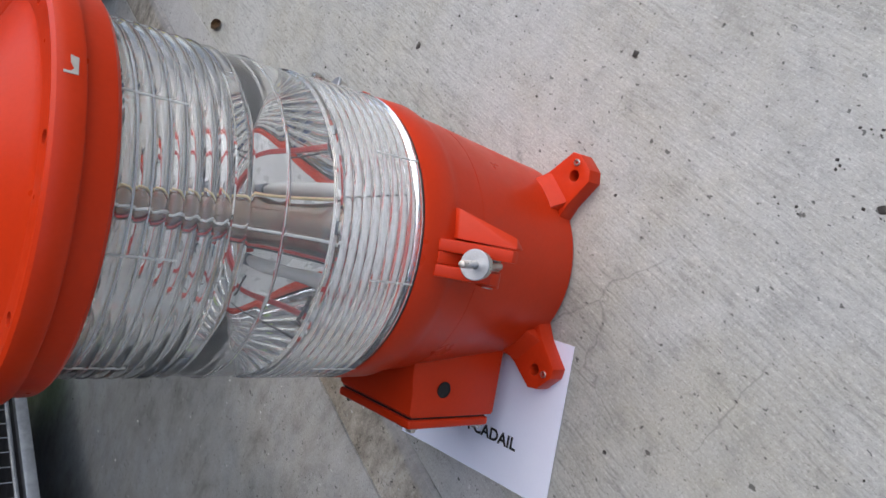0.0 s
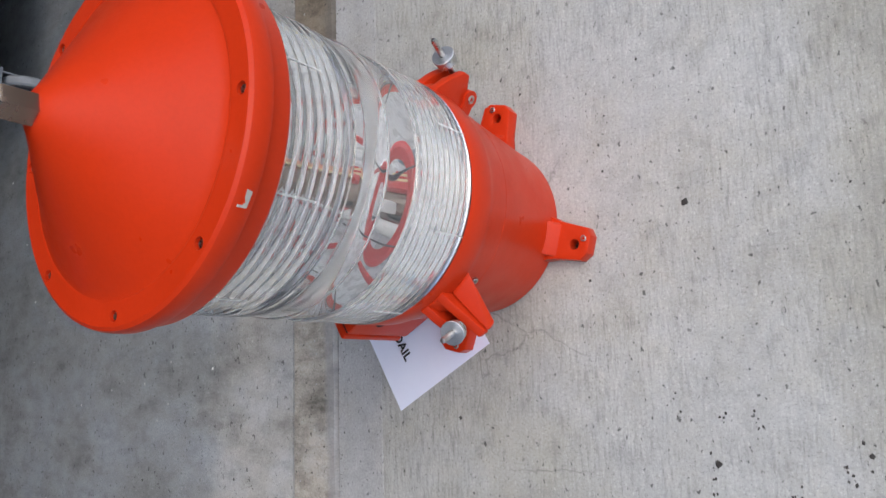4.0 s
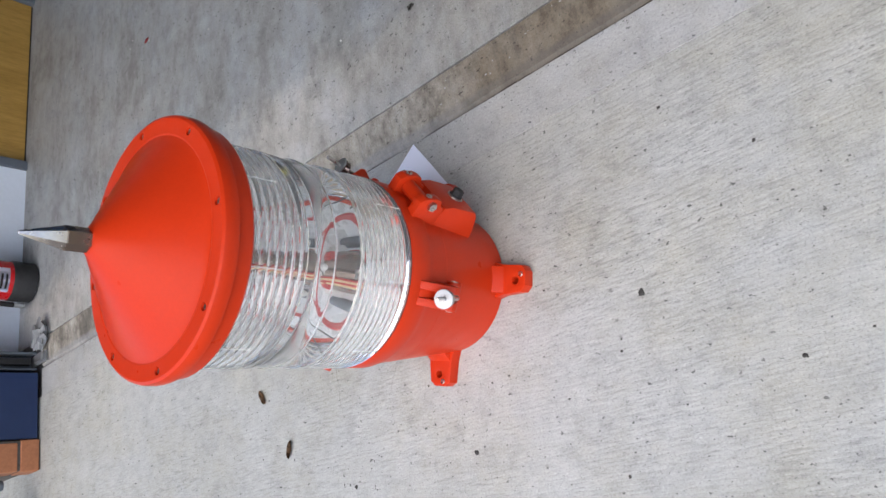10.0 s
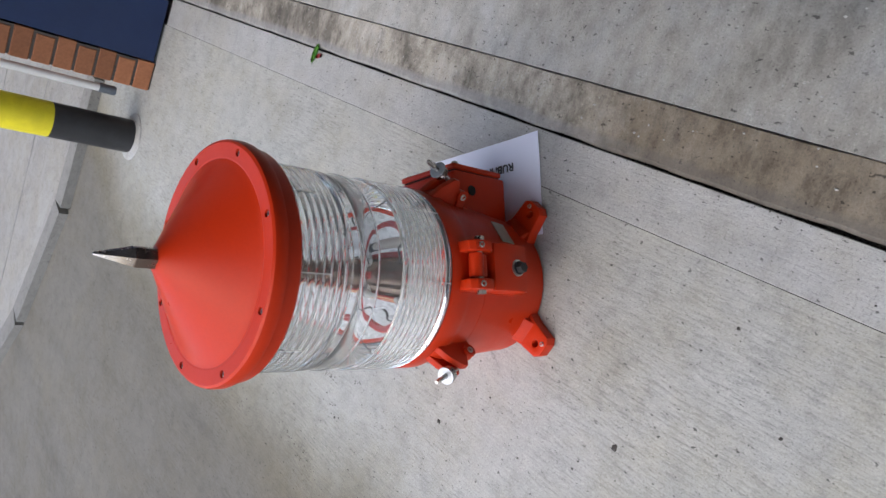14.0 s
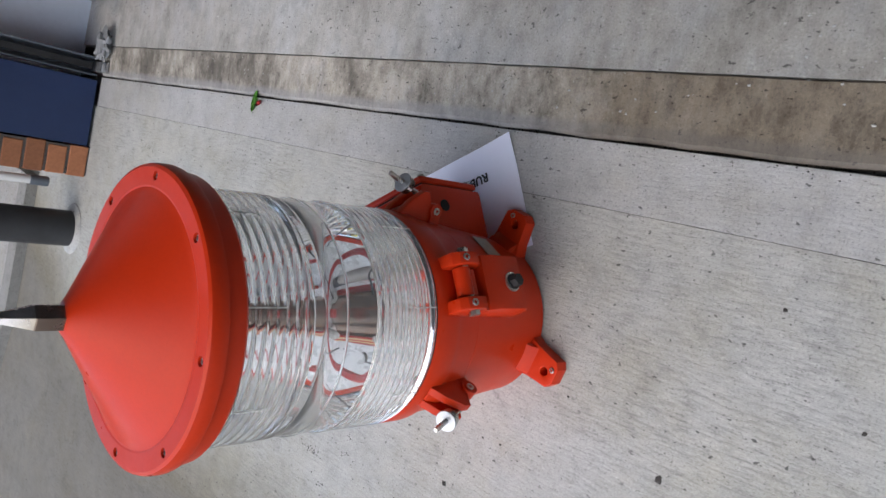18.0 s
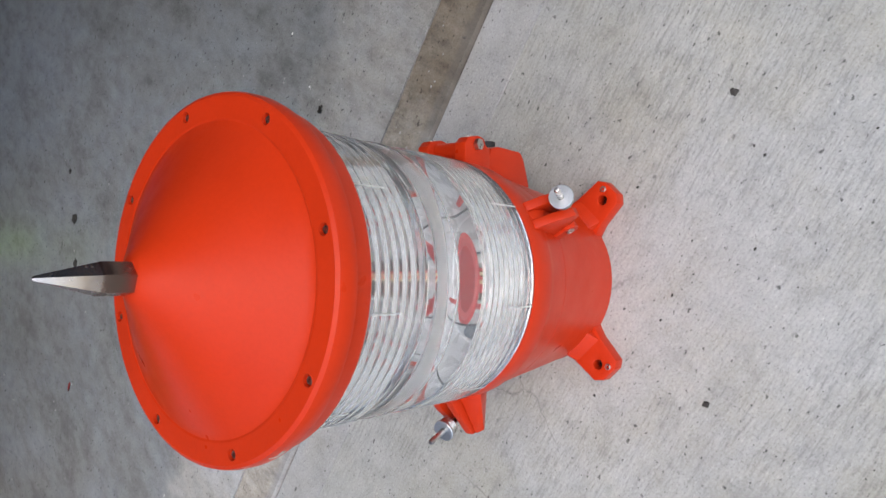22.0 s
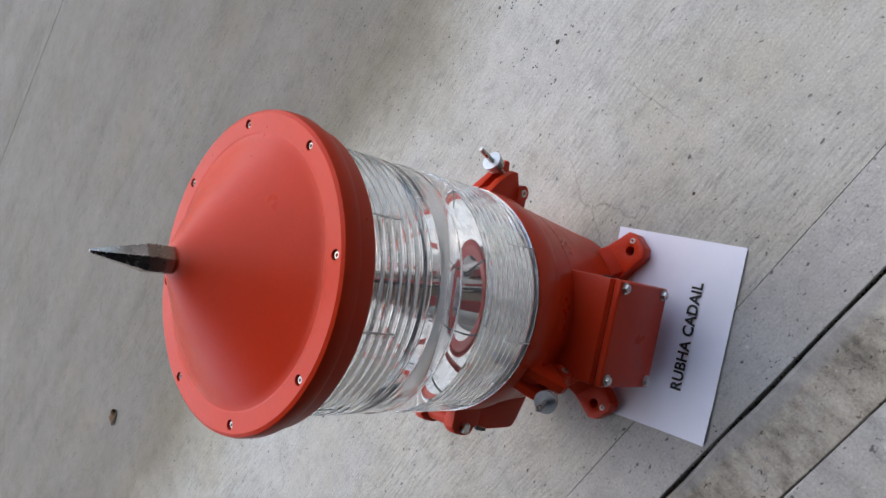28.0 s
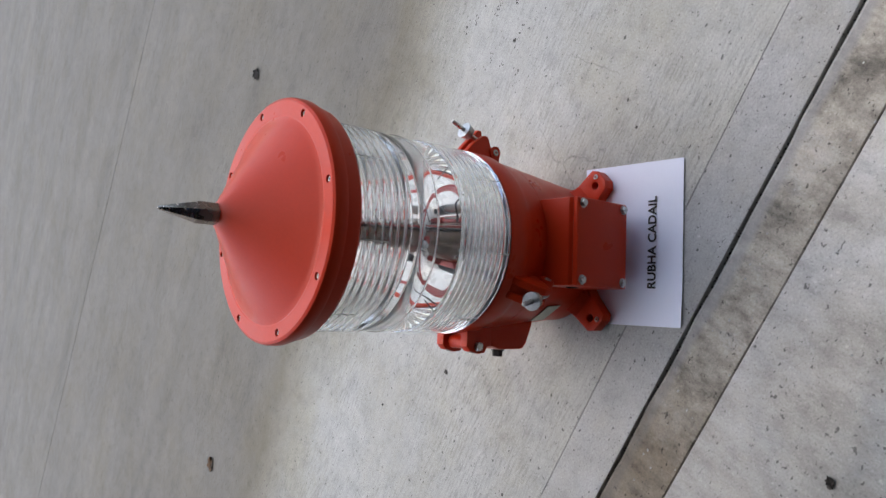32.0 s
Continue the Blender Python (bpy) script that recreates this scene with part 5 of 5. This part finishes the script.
    # set-back sheets always take the darkest card: shade of the gaps as colour
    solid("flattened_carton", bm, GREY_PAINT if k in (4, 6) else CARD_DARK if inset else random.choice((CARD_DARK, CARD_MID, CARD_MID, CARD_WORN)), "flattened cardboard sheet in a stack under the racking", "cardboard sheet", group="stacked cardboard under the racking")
    stack_z += h + 0.0015
white = carton("white_carton", (0.40, 0.52, 0.33), (-1.245, 2.335, stack_z + 0.012), 90, CASTOR_GREY, "white printed carton with a grey end on the cardboard stack", False)
face = part("printed_face", box(-0.0012, -0.0003, 0.165, 0.516, 0.004, 0.326), CONE_WHITE, white, "white printed face")
part("orange_label", box(-0.0020, -0.0011, 0.235, 0.325, 0.165, 0.255), CARD_ORANGE, face, "bright orange label")
part("red_mark", box(-0.0020, -0.0011, 0.195, 0.255, 0.040, 0.060), CONE_RED, face, "small red mark")
part("end_mark", box(-0.0018, -0.0004, 0.030, 0.100, 0.150, 0.220), GREY_PAINT, white, "dark square mark")
for y, z, w, h in ((0.275, 0.060, 0.040, 0.012), (0.275, 0.085, 0.028, 0.008), (0.375, 0.150, 0.050, 0.050), (0.440, 0.055, 0.050, 0.060), (0.440, 0.150, 0.050, 0.055), (0.375, 0.060, 0.040, 0.045), (0.380, 0.235, 0.090, 0.014), (0.380, 0.262, 0.070, 0.010)):
    part("text_bar", box(-0.0018, -0.0011, y, y + w, z, z + h), CASTOR_GREY, face)
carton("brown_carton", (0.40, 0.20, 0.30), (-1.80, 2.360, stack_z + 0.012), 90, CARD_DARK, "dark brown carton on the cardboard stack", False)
crumple("torn_paper", (-1.02, 2.37, stack_z + 0.010), 0.055, CELLO, "torn white wrapping on the cardboard stack", "wrapping", 17, 0.7)
crumple("torn_paper", (-1.66, 2.33, stack_z + 0.010), 0.045, CELLO, "torn white wrapping on the cardboard stack", "wrapping", 23, 0.7)
disc = solid("plastic_disc", moved(turned([(0.022, 0), (0.122, 0), (0.124, 0.002), (0.122, 0.004), (0.022, 0.004)], 48, None), Matrix.Translation((-1.345, 2.150, FZ))), PALE_PLASTIC, "flat white plastic disc with a centre hole on the floor", "disc")
board = solid("wall_board", box(-2.185, -2.150, 2.30, 3.2, FZ, 2.2, 0.004), PALE_PLASTIC, "pale board standing behind the racking", "board")

# blue trolley
tr = thing("trolley", "blue tubular steel trolley with red-hubbed castors and boxes on it", "trolley", (-0.86, 2.68, FZ), -3)
for x, y in ((0.0, 0.0), (0.37, 0.0), (0.0, 0.85), (0.37, 0.85)):
    part("post", box(x - 0.018, x + 0.018, y - 0.018, y + 0.018, 0.165, 1.45, 0.003), SKY_BLUE, tr)
    w = castor(tr, (x + (0.03 if x else -0.03), y - 0.01, 0.0), 0.070, BLACK_RUBBER, RED_GLOSS)
part("lower_beam", box(-0.05, 0.44, -0.025, 0.025, 0.165, 0.225, 0.004), SKY_BLUE, tr)
part("lower_beam", box(-0.05, 0.44, 0.82, 0.87, 0.165, 0.225, 0.004), SKY_BLUE, tr)
part("side_rail", box(-0.015, 0.015, 0.03, 0.82, 0.19, 0.23), SKY_BLUE, tr)
part("side_rail", box(0.355, 0.385, 0.03, 0.82, 0.19, 0.23), SKY_BLUE, tr)
part("mid_bar", joined(box(0, 0.37, 0.40, 0.43, 0.24, 0.27), moved(box(0, 0.9, -0.01, 0.01, -0.01, 0.01), Matrix.Translation((0.37, 0, 0.25)) @ pose(0, 0, 0, 0, -40, 90))), SKY_BLUE, tr)
part("deck", box(0.0, 0.37, 0.0, 0.85, 0.231, 0.243), BLACK_PAINT, tr)
carton("trolley_carton", (0.42, 0.24, 0.28), (-0.53, 2.88, 0.253), 92, CARD_DARK, "brown open carton on the blue trolley", False, ((0.10, 0.10, 0.06, 0.05, 2),))
crumple("white_sack", (-0.70, 2.76, 0.253), 0.07, PALE_PLASTIC, "crumpled white plastic sack on the trolley", "sack", 12, 0.9)

# ---------------------------------------------------------------- yard and distance
pave_pts = [(-2.76, -0.10), (-2.80, -0.75), (-3.05, -1.45), (-3.55, -2.20), (-4.05, -2.74), (-4.45, -2.95), (-4.95, -2.98), (-7.2, -2.80), (-12.0, -3.6), (-20.0, -5.6), (-30.0, -8.0), (-30.0, -0.10)]
pave = solid("pavement", moved(prism(pave_pts[::-1], 0.036, (), 0.006), Matrix.Translation((0, 0, 0.0))), PAVING, "pale concrete paving with a rounded corner", "pavement", kind="structure")
kerb_pts = [(x, y) for x, y in pave_pts[:11]]
kb = bmesh.new()
for (xa, ya), (xb, yb) in zip(kerb_pts, kerb_pts[1:]):
    n = Vector((yb - ya, xa - xb, 0)).normalized() * -0.11
    lo = [kb.verts.new(p) for p in ((xa, ya, 0.0), (xb, yb, 0.0), (xb + n.x, yb + n.y, 0.0), (xa + n.x, ya + n.y, 0.0))]
    hi = [kb.verts.new((v.co.x, v.co.y, 0.044)) for v in lo]
    kb.faces.new(lo)
    kb.faces.new(hi)
    for i in range(4):
        kb.faces.new((lo[i], lo[(i + 1) % 4], hi[(i + 1) % 4], hi[i]))
setting("kerb", kb, KERB, "worn grey concrete kerb round the paving", "kerb")
for x in (-3.4, -4.3, -5.2, -6.1, -7.0):
    setting("paving_joint", box(x - 0.004, x + 0.004, -2.2 if x > -4 else -2.7, -0.12, 0.036, 0.0385), SILL, "dark joint between paving slabs", "joint")


def bike_hoop(x, y):
    e = thing("bike_hoop", "grey galvanised bicycle hoop set in the paving", "bike rack", (x, y, 0.036), 62, group="row of bicycle hoops")
    tube("hoop", [(0, 0, 0), (0, 0, 0.55), (0.0, 0, 0.80), (0.12, 0, 0.82), (0.55, 0, 0.82), (0.70, 0, 0.80), (0.70, 0, 0.55), (0.70, 0, 0.0)], 0.026, ZINC, e)
    for xx in (0.0, 0.70):
        part("flange", moved(turned([(0.027, 0.0), (0.06, 0.0), (0.058, 0.006), (0.027, 0.008)], 20, None), Matrix.Translation((xx, 0, 0))), ZINC, e)
    return e


for k in range(5):
    bike_hoop(-5.55 - 0.16 * k, -0.42 - 0.34 * k)


def car(name, at, rz, paint_m, label, L=4.5, W=1.8, H=1.62):
    """A parked car; local +x is its front, y = 0 the middle."""
    e = thing(name, label, "car", at, rz, group="parked cars")
    hl = L / 2
    side = [(-hl, 0.32), (-hl + 0.05, 0.85), (-hl + 0.22, 1.02), (hl - 1.25, 1.0), (hl - 0.35, 0.90), (hl - 0.05, 0.70), (hl, 0.45), (hl - 0.04, 0.24), (-hl + 0.05, 0.24)]
    body = part("body", moved(prism(side, W, (), 0.07), Matrix.Translation((0, W / 2, 0)) @ pose(0, 0, 0, 90, 0, 0)), paint_m, e, "", 35)
    roof = [(-hl + 0.12, 0.99), (-hl + 0.42, H - 0.06), (-hl + 0.75, H), (0.25, H), (0.55, H - 0.06), (hl - 1.15, 0.99)]
    part("cabin", moved(prism(roof, W - 0.26, (), 0.06), Matrix.Translation((0, W / 2 - 0.13, 0)) @ pose(0, 0, 0, 90, 0, 0)), paint_m, e, "", 35)
    for sy in (1, -1):
        for x0, x1 in ((-hl + 0.55, -0.62), (-0.52, 0.42)):
            g = prism([(x0, 1.03), (x0 + 0.10, H - 0.12), (x1 - 0.02, H - 0.12), (x1 + (0.28 if x1 > 0 else 0), 1.03)], 0.012, (), 0.0)
            part("side_window", moved(g, Matrix.Translation((0, sy * (W / 2 - 0.13) + 0.007, 0)) @ pose(0, 0, 0, 90, 0, 0)), CAR_GLASS, e, "dark side window")
        part("mirror", box(0.55, 0.70, sy * (W / 2 + 0.06) - 0.09, sy * (W / 2 + 0.06) + 0.09, 0.98, 1.12, 0.03), paint_m, e, "door mirror")
        part("headlight", moved(box(-0.15, 0.13, -0.20, 0.20, -0.07, 0.07, 0.04, 3), Matrix.Translation((hl - 0.17, sy * (W / 2 - 0.24), 0.72)) @ pose(0, 0, 0, 0, 12, -sy * 18)), LAMP_CLEAR, e, "clear headlight")
        part("fog_light", moved(turned([(0.0002, 0), (0.05, 0), (0.05, 0.03), (0.0002, 0.035)], 20), Matrix.Translation((hl - 0.03, sy * (W / 2 - 0.28), 0.40)) @ pose(0, 0, 0, 0, 90, 0)), LAMP_CLEAR, e)
        part("sill_trim", box(-hl + 1.2, hl - 1.25, sy * W / 2 - 0.03, sy * W / 2 + 0.012, 0.25, 0.36, 0.01), BLACK_RUBBER, e)
        part("door_seam", box(-0.575, -0.565, sy * W / 2 - 0.004, sy * W / 2 + 0.003, 0.36, 0.99), DARK_HOLE, e)
        part("door_handle", box(-0.85, -0.67, sy * W / 2 - 0.004, sy * W / 2 + 0.022, 0.84, 0.87, 0.006), paint_m, e)
        for x in (hl - 0.86, -hl + 0.72):
            m = Matrix.Translation((x, sy * (W / 2 - 0.10), 0.335)) @ pose(0, 0, 0, 90, 0, 0)
            part("arch", moved(turned([(0.0002, -0.112), (0.40, -0.112), (0.40, 0.112), (0.0002, 0.112)], 40), m), DARK_HOLE, e, "dark wheel arch")
            wh = part("wheel", moved(turned([(0.21, -0.115), (0.30, -0.118), (0.332, -0.09), (0.335, 0.09), (0.30, 0.118), (0.21, 0.115)], 44, None), m), BLACK_RUBBER, e, "tyre")
            part("rim", moved(turned([(0.17, -0.10), (0.212, -0.118), (0.212, 0.118), (0.17, 0.10)], 40, None), m), ZINC, wh, "alloy rim")
            spokes = joined(*[moved(box(0.03, 0.20, -0.022, 0.022, -0.117, 0.117, 0.006), pose(0, 0, 0, 0, 0, 72 * k)) for k in range(5)], turned([(0.0002, -0.12), (0.045, -0.12), (0.045, 0.12), (0.0002, 0.12)], 20))
            part("spokes", moved(spokes, m), ZINC if paint_m != CAR_BLACK else GREY_PAINT, wh, "five-spoke alloy wheel")
    part("windscreen", moved(box(-0.01, 0.01, -W / 2 + 0.20, W / 2 - 0.20, -0.30, 0.30, 0.008), Matrix.Translation(((0.55 + hl - 1.15) / 2 + 0.035, 0, (H - 0.06 + 0.99) / 2 + 0.02)) @ pose(0, 0, 0, 0, -math.degrees(math.atan2(hl - 1.70, H - 1.05)), 0)), CAR_GLASS, e, "dark windscreen")
    part("grille", box(hl - 0.03, hl + 0.012, -0.45, 0.45, 0.46, 0.62, 0.01), BLACK_RUBBER, e, "dark grille")
    part("plate", box(hl - 0.005, hl + 0.022, -0.26, 0.26, 0.34, 0.45, 0.004), PALE_PLASTIC, e, "pale front plate")
    part("plate_bar", box(hl + 0.022, hl + 0.025, -0.20, 0.20, 0.37, 0.42), INK, e)
    return e


car("parked_car", (-7.02, -4.72, -0.001), 0.5, CAR_BLACK, "dark car parked on the concrete yard", 4.85, 1.84, 1.66)
car("parked_car", (-20.6, -7.3, 0.0), 22, CAR_RED, "red hatchback parked beyond the paving", 4.1, 1.7, 1.48)
car("parked_car", (-26.5, -6.6, 0.0), 25, CAR_WHITE, "white car parked far off", 4.3, 1.75, 1.5)
car("parked_car", (-25.5, -12.0, 0.0), 10, CAR_WHITE, "pale car parked far off", 4.3, 1.75, 1.5)


def tree(x, y, h, r, seed):
    e = thing("tree", "leafy green tree at the far edge of the yard", "tree", (x, y, -0.034), group="far trees")
    rnd = random.Random(seed)
    limbs = [rod((0, 0, 0), (0.1, 0.05, h * 0.45), 0.22, 10, 0.13)]
    for k in range(6):
        a = 60 * k + rnd.uniform(-20, 20)
        limbs.append(rod((0.08, 0.04, h * rnd.uniform(0.3, 0.45)), polar(r * 0.6, a, h * rnd.uniform(0.55, 0.8)), 0.09, 7, 0.03))
    part("trunk", joined(*limbs), BARK, e)
    verts, faces = [], []
    for k in range(2600):
        u, v, w = rnd.gauss(0, 1), rnd.gauss(0, 1), rnd.gauss(0, 1)
        n = math.sqrt(u * u + v * v + w * w)
        q = rnd.uniform(0.35, 1.0) ** 0.5 * r * (0.8 + 0.4 * noise.noise((u / n * 1.6 + seed, v / n * 1.6, w / n * 1.6)))
        c = Vector((u / n * q, v / n * q, h * 0.54 + w / n * q * 0.8))
        s = rnd.uniform(0.12, 0.26)
        t = Euler((rnd.uniform(0, 6), rnd.uniform(0, 6), 0)).to_matrix()
        i = len(verts)
        for p in ((-s, 0, 0), (0, -s * 0.5, 0.03), (s, 0, 0), (0, s * 0.5, 0.03)):
            verts.append(c + t @ Vector(p))
        faces.append((i, i + 1, i + 2, i + 3))
    me = bpy.data.meshes.new("crown")
    me.from_pydata(verts, [], faces)
    me.materials.append(FOLIAGE)
    cr = new("crown", me)
    cr.parent = e
    return e


for n, (x, y, h, r) in enumerate(((-38, -10, 5.2, 2.9), (-37, -6.6, 4.8, 2.6), (-36, -13.5, 5.4, 2.8), (-46, -22, 7, 3.2), (-40, -2.5, 5.5, 2.8), (-37.5, -8.3, 4.4, 2.4), (-36.5, -11.8, 4.6, 2.5))):
    tree(x, y, h, r, 11 + n)
far = thing("far_building", "pale low building far beyond the yard", "building", (-62, -30, -0.034), 30)
part("wall", box(-14, 14, -6, 6, 0, 5.0), WHITE_WALL, far, "", None)
part("roof", box(-14.3, 14.3, -6.3, 6.3, 5.0, 5.5), GREY_PAINT, far, "grey flat roof", None)
for k in range(7):
    w = part("window", box(13.95, 14.03, -5 + 1.5 * k, -4 + 1.5 * k, 1.4, 2.8), CAR_GLASS, far, "dark window", None)
skip = thing("container", "blue steel container behind the bicycle hoops", "container", (-9.5, -1.1, 0.036), 6)
part("shell", box(-1.2, 1.2, -0.6, 0.6, 0.05, 1.0, 0.02), NAVY, skip)
for k in range(7):
    part("rib", box(-1.1 + 0.36 * k, -1.04 + 0.36 * k, -0.63, 0.63, 0.06, 0.98, 0.01), NAVY, skip)

# ---------------------------------------------------------------- bricks and small litter
brick_pier("pier_west", -2.106, -1, -0.032, 0.084)
brick_pier("pier_east", 2.062, 1, -0.088, 0.014)


def leaf(at, size, rz, material, label, curl=0.35, lobes=0):
    x, y, z = at
    bm = bmesh.new()
    n = 10
    rim = []
    for i in range(2 * n):
        a = math.pi * i / n
        rr = size * (1.0 if not lobes else 0.85 + 0.7 * noise.noise((2.2 * math.cos(a) + lobes, 2.2 * math.sin(a), at[0])))
        px, py = rr * math.cos(a), rr * (0.42 if not lobes else 0.8) * math.sin(a)
        rim.append(bm.verts.new((px, py, 0.002 + curl * (py * py) / size + 0.12 * curl * abs(px))))
    c = bm.verts.new((0, 0, 0.001))
    for i in range(2 * n):
        bm.faces.new((c, rim[i], rim[(i + 1) % (2 * n)]))
    bmesh.ops.solidify(bm, geom=bm.faces[:], thickness=0.0006)
    ob = solid("leaf", bm, material, label, "leaf", group="fallen leaves", smooth=60)
    ob.matrix_world = pose(x, y, z + 0.001, 0, 0, rz)
    return ob


leaf((1.212, 0.205, 0), 0.032, 30, LEAF_BROWN, "curled dry brown leaf on pale concrete", 0.9)
leaf((-0.585, -0.222, 0), 0.022, 70, LEAF_BROWN, "curled dark brown leaf on the apron", 1.0)
leaf((-0.679, -0.074, 0), 0.022, 120, LEAF_BROWN, "thin tan leaf on the apron", 0.4)
leaf((-0.952, 0.342, 0), 0.030, 80, LEAF_GREEN, "fresh green leaf beside the sill crack", 0.3)
leaf((-0.925, 0.338, 0.003), 0.016, 20, LEAF_RED, "small red leaf tip beside a green leaf", 0.3)
leaf((1.852, 0.190, 0), 0.015, 10, LEAF_BROWN, "small brown leaf near the doorway corner", 0.7)
leaf((0.098, -1.556, 0), 0.030, 65, GRIT, "dark lobed leaf on the damp apron", 0.2, 5)
leaf((1.437, -1.033, 0), 0.028, 10, LEAF_BROWN, "flat reddish brown leaf on the damp apron", 0.2, 3)
leaf((0.036, 0.677, 0.008), 0.010, 40, GRIT, "dark lobed leaf on the garage floor", 0.2, 5)
leaf((-1.166, 1.311, 0.008), 0.016, 10, LEAF_RED, "small red scrap on the garage floor", 0.2)
leaf((1.393, 0.515, 0.008), 0.085, 75, LEAF_BROWN, "long dry brown pod on the garage floor", 0.5).scale = (1.0, 0.34, 0.6)


def fleck(at, size, seed):
    bm = bmesh.new()
    bmesh.ops.create_icosphere(bm, subdivisions=2, radius=size)
    for v in bm.verts:
        v.co *= 0.75 + 0.6 * noise.noise(v.co * (1.4 / size) + Vector((seed * 3.1, 0, 0)))
        v.co.z *= 0.18
    moved(bm, Matrix.Translation((at[0], at[1], at[2] + 0.0005)))
    return solid("grit_spot", bm, GRIT, "small dark lump of grit stuck to the concrete", "grit", group="dark spots on the concrete", smooth=60)


for n, (x, y, s) in enumerate(((0.403, -0.136, 0.0075), (-0.010, -0.328, 0.0065), (-0.106, -0.176, 0.003), (0.648, 0.035, 0.004), (-0.366, -0.342, 0.006), (-0.308, 0.072, 0.0035), (0.30, -0.42, 0.004), (0.62, -0.30, 0.005), (0.10, -0.62, 0.004), (-0.35, -0.52, 0.004), (0.85, -0.10, 0.004), (0.52, 0.16, 0.004))):
    fleck((x, y, 0.0), s, n)
for n, (x, y, s) in enumerate(((0.044, 0.679, 0.0045), (-0.715, 1.584, 0.022), (-0.83, 1.50, 0.018), (-0.60, 1.70, 0.012))):
    o = fleck((x, y, 0.008), s, n + 30)
    o["label"] = "dark oily blot on the garage floor"

random.seed(21)
litter = []
for k in range(260):
    x, y = random.uniform(-2.0, 2.0), random.uniform(-2.4, 0.34)
    litter.append((x, y, 0.0006, random.uniform(0.0008, 0.0026)))
for k in range(120):
    x, y = random.uniform(-2.2, 1.5), random.uniform(0.5, 2.3)
    litter.append((x, y, 0.0086, random.uniform(0.001, 0.0035)))


def crumbs(name, pts, material, label):
    verts, faces = [], []
    for x, y, zz, s in pts:
        i = len(verts)
        a = random.uniform(0, 6)
        for k in range(4):
            verts.append((x + s * (1 + 0.6 * (k % 2)) * math.cos(a + k * math.pi / 2), y + s * math.sin(a + k * math.pi / 2), zz))
        verts.append((x, y, zz + s * 0.6))
        faces += [(i, i + 1, i + 4), (i + 1, i + 2, i + 4), (i + 2, i + 3, i + 4), (i + 3, i, i + 4)]
    me = bpy.data.meshes.new(name)
    me.from_pydata(verts, [], faces)
    me.materials.append(material)
    return tagged(new(name, me), label, "debris", kind="stuff")


# clusters of small pits torn out of the slab's skin
random.seed(8)
torn = []
for cx, cy, rx, ry, n in ((-0.43, -0.435, 0.045, 0.016, 26), (-0.443, -0.383, 0.012, 0.014, 8), (-0.39, -0.334, 0.030, 0.006, 8), (-0.315, -0.397, 0.016, 0.006, 7), (-0.306, -0.353, 0.008, 0.008, 4), (-0.286, -0.288, 0.014, 0.010, 5), (-0.36, -0.50, 0.06, 0.02, 10), (-0.47, -0.68, 0.09, 0.025, 18), (0.15, -0.20, 0.12, 0.03, 8)):
    for k in range(n):
        torn.append((cx + random.gauss(0, 0.5) * rx, cy + random.gauss(0, 0.5) * ry, 0.0001, random.uniform(0.0008, 0.0025)))
crumbs("pit_cluster", torn, GRIT, "clusters of small dark pits in the concrete")
crumbs("grit", litter[:300], GRIT, "scattered dark grit on the concrete")
crumbs("paint_flecks", litter[300:], PALE_PLASTIC, "scattered pale flecks on the garage floor")

random.seed(33)
dirt, chips = [], []
for k in range(900):
    x = random.uniform(-2.08, 2.04)
    lane = random.random()
    if lane < 0.6:
        dirt.append((x, 0.3562 + random.gauss(0, 0.0014), -0.011, random.uniform(0.0010, 0.0024)))
    elif lane < 0.8:
        dirt.append((x, 0.3545 - abs(random.gauss(0, 0.008)), 0.0006, random.uniform(0.0006, 0.0016)))
    else:
        chips.append((x, 0.40 + abs(random.gauss(0, 0.10)), 0.0082, random.uniform(0.0008, 0.0026)))
for k in range(420):
    chips.append((random.uniform(-2.1, 1.6), 0.465 + random.random() ** 1.6 * 1.1, 0.0086, random.uniform(0.0008, 0.0030)))
crumbs("crack_dirt", dirt, GRIT, "dark dirt and crumbs lying in the crack along the sill")
crumbs("cement_chips", chips, STRIP, "scattered pale cement chips on the garage floor")
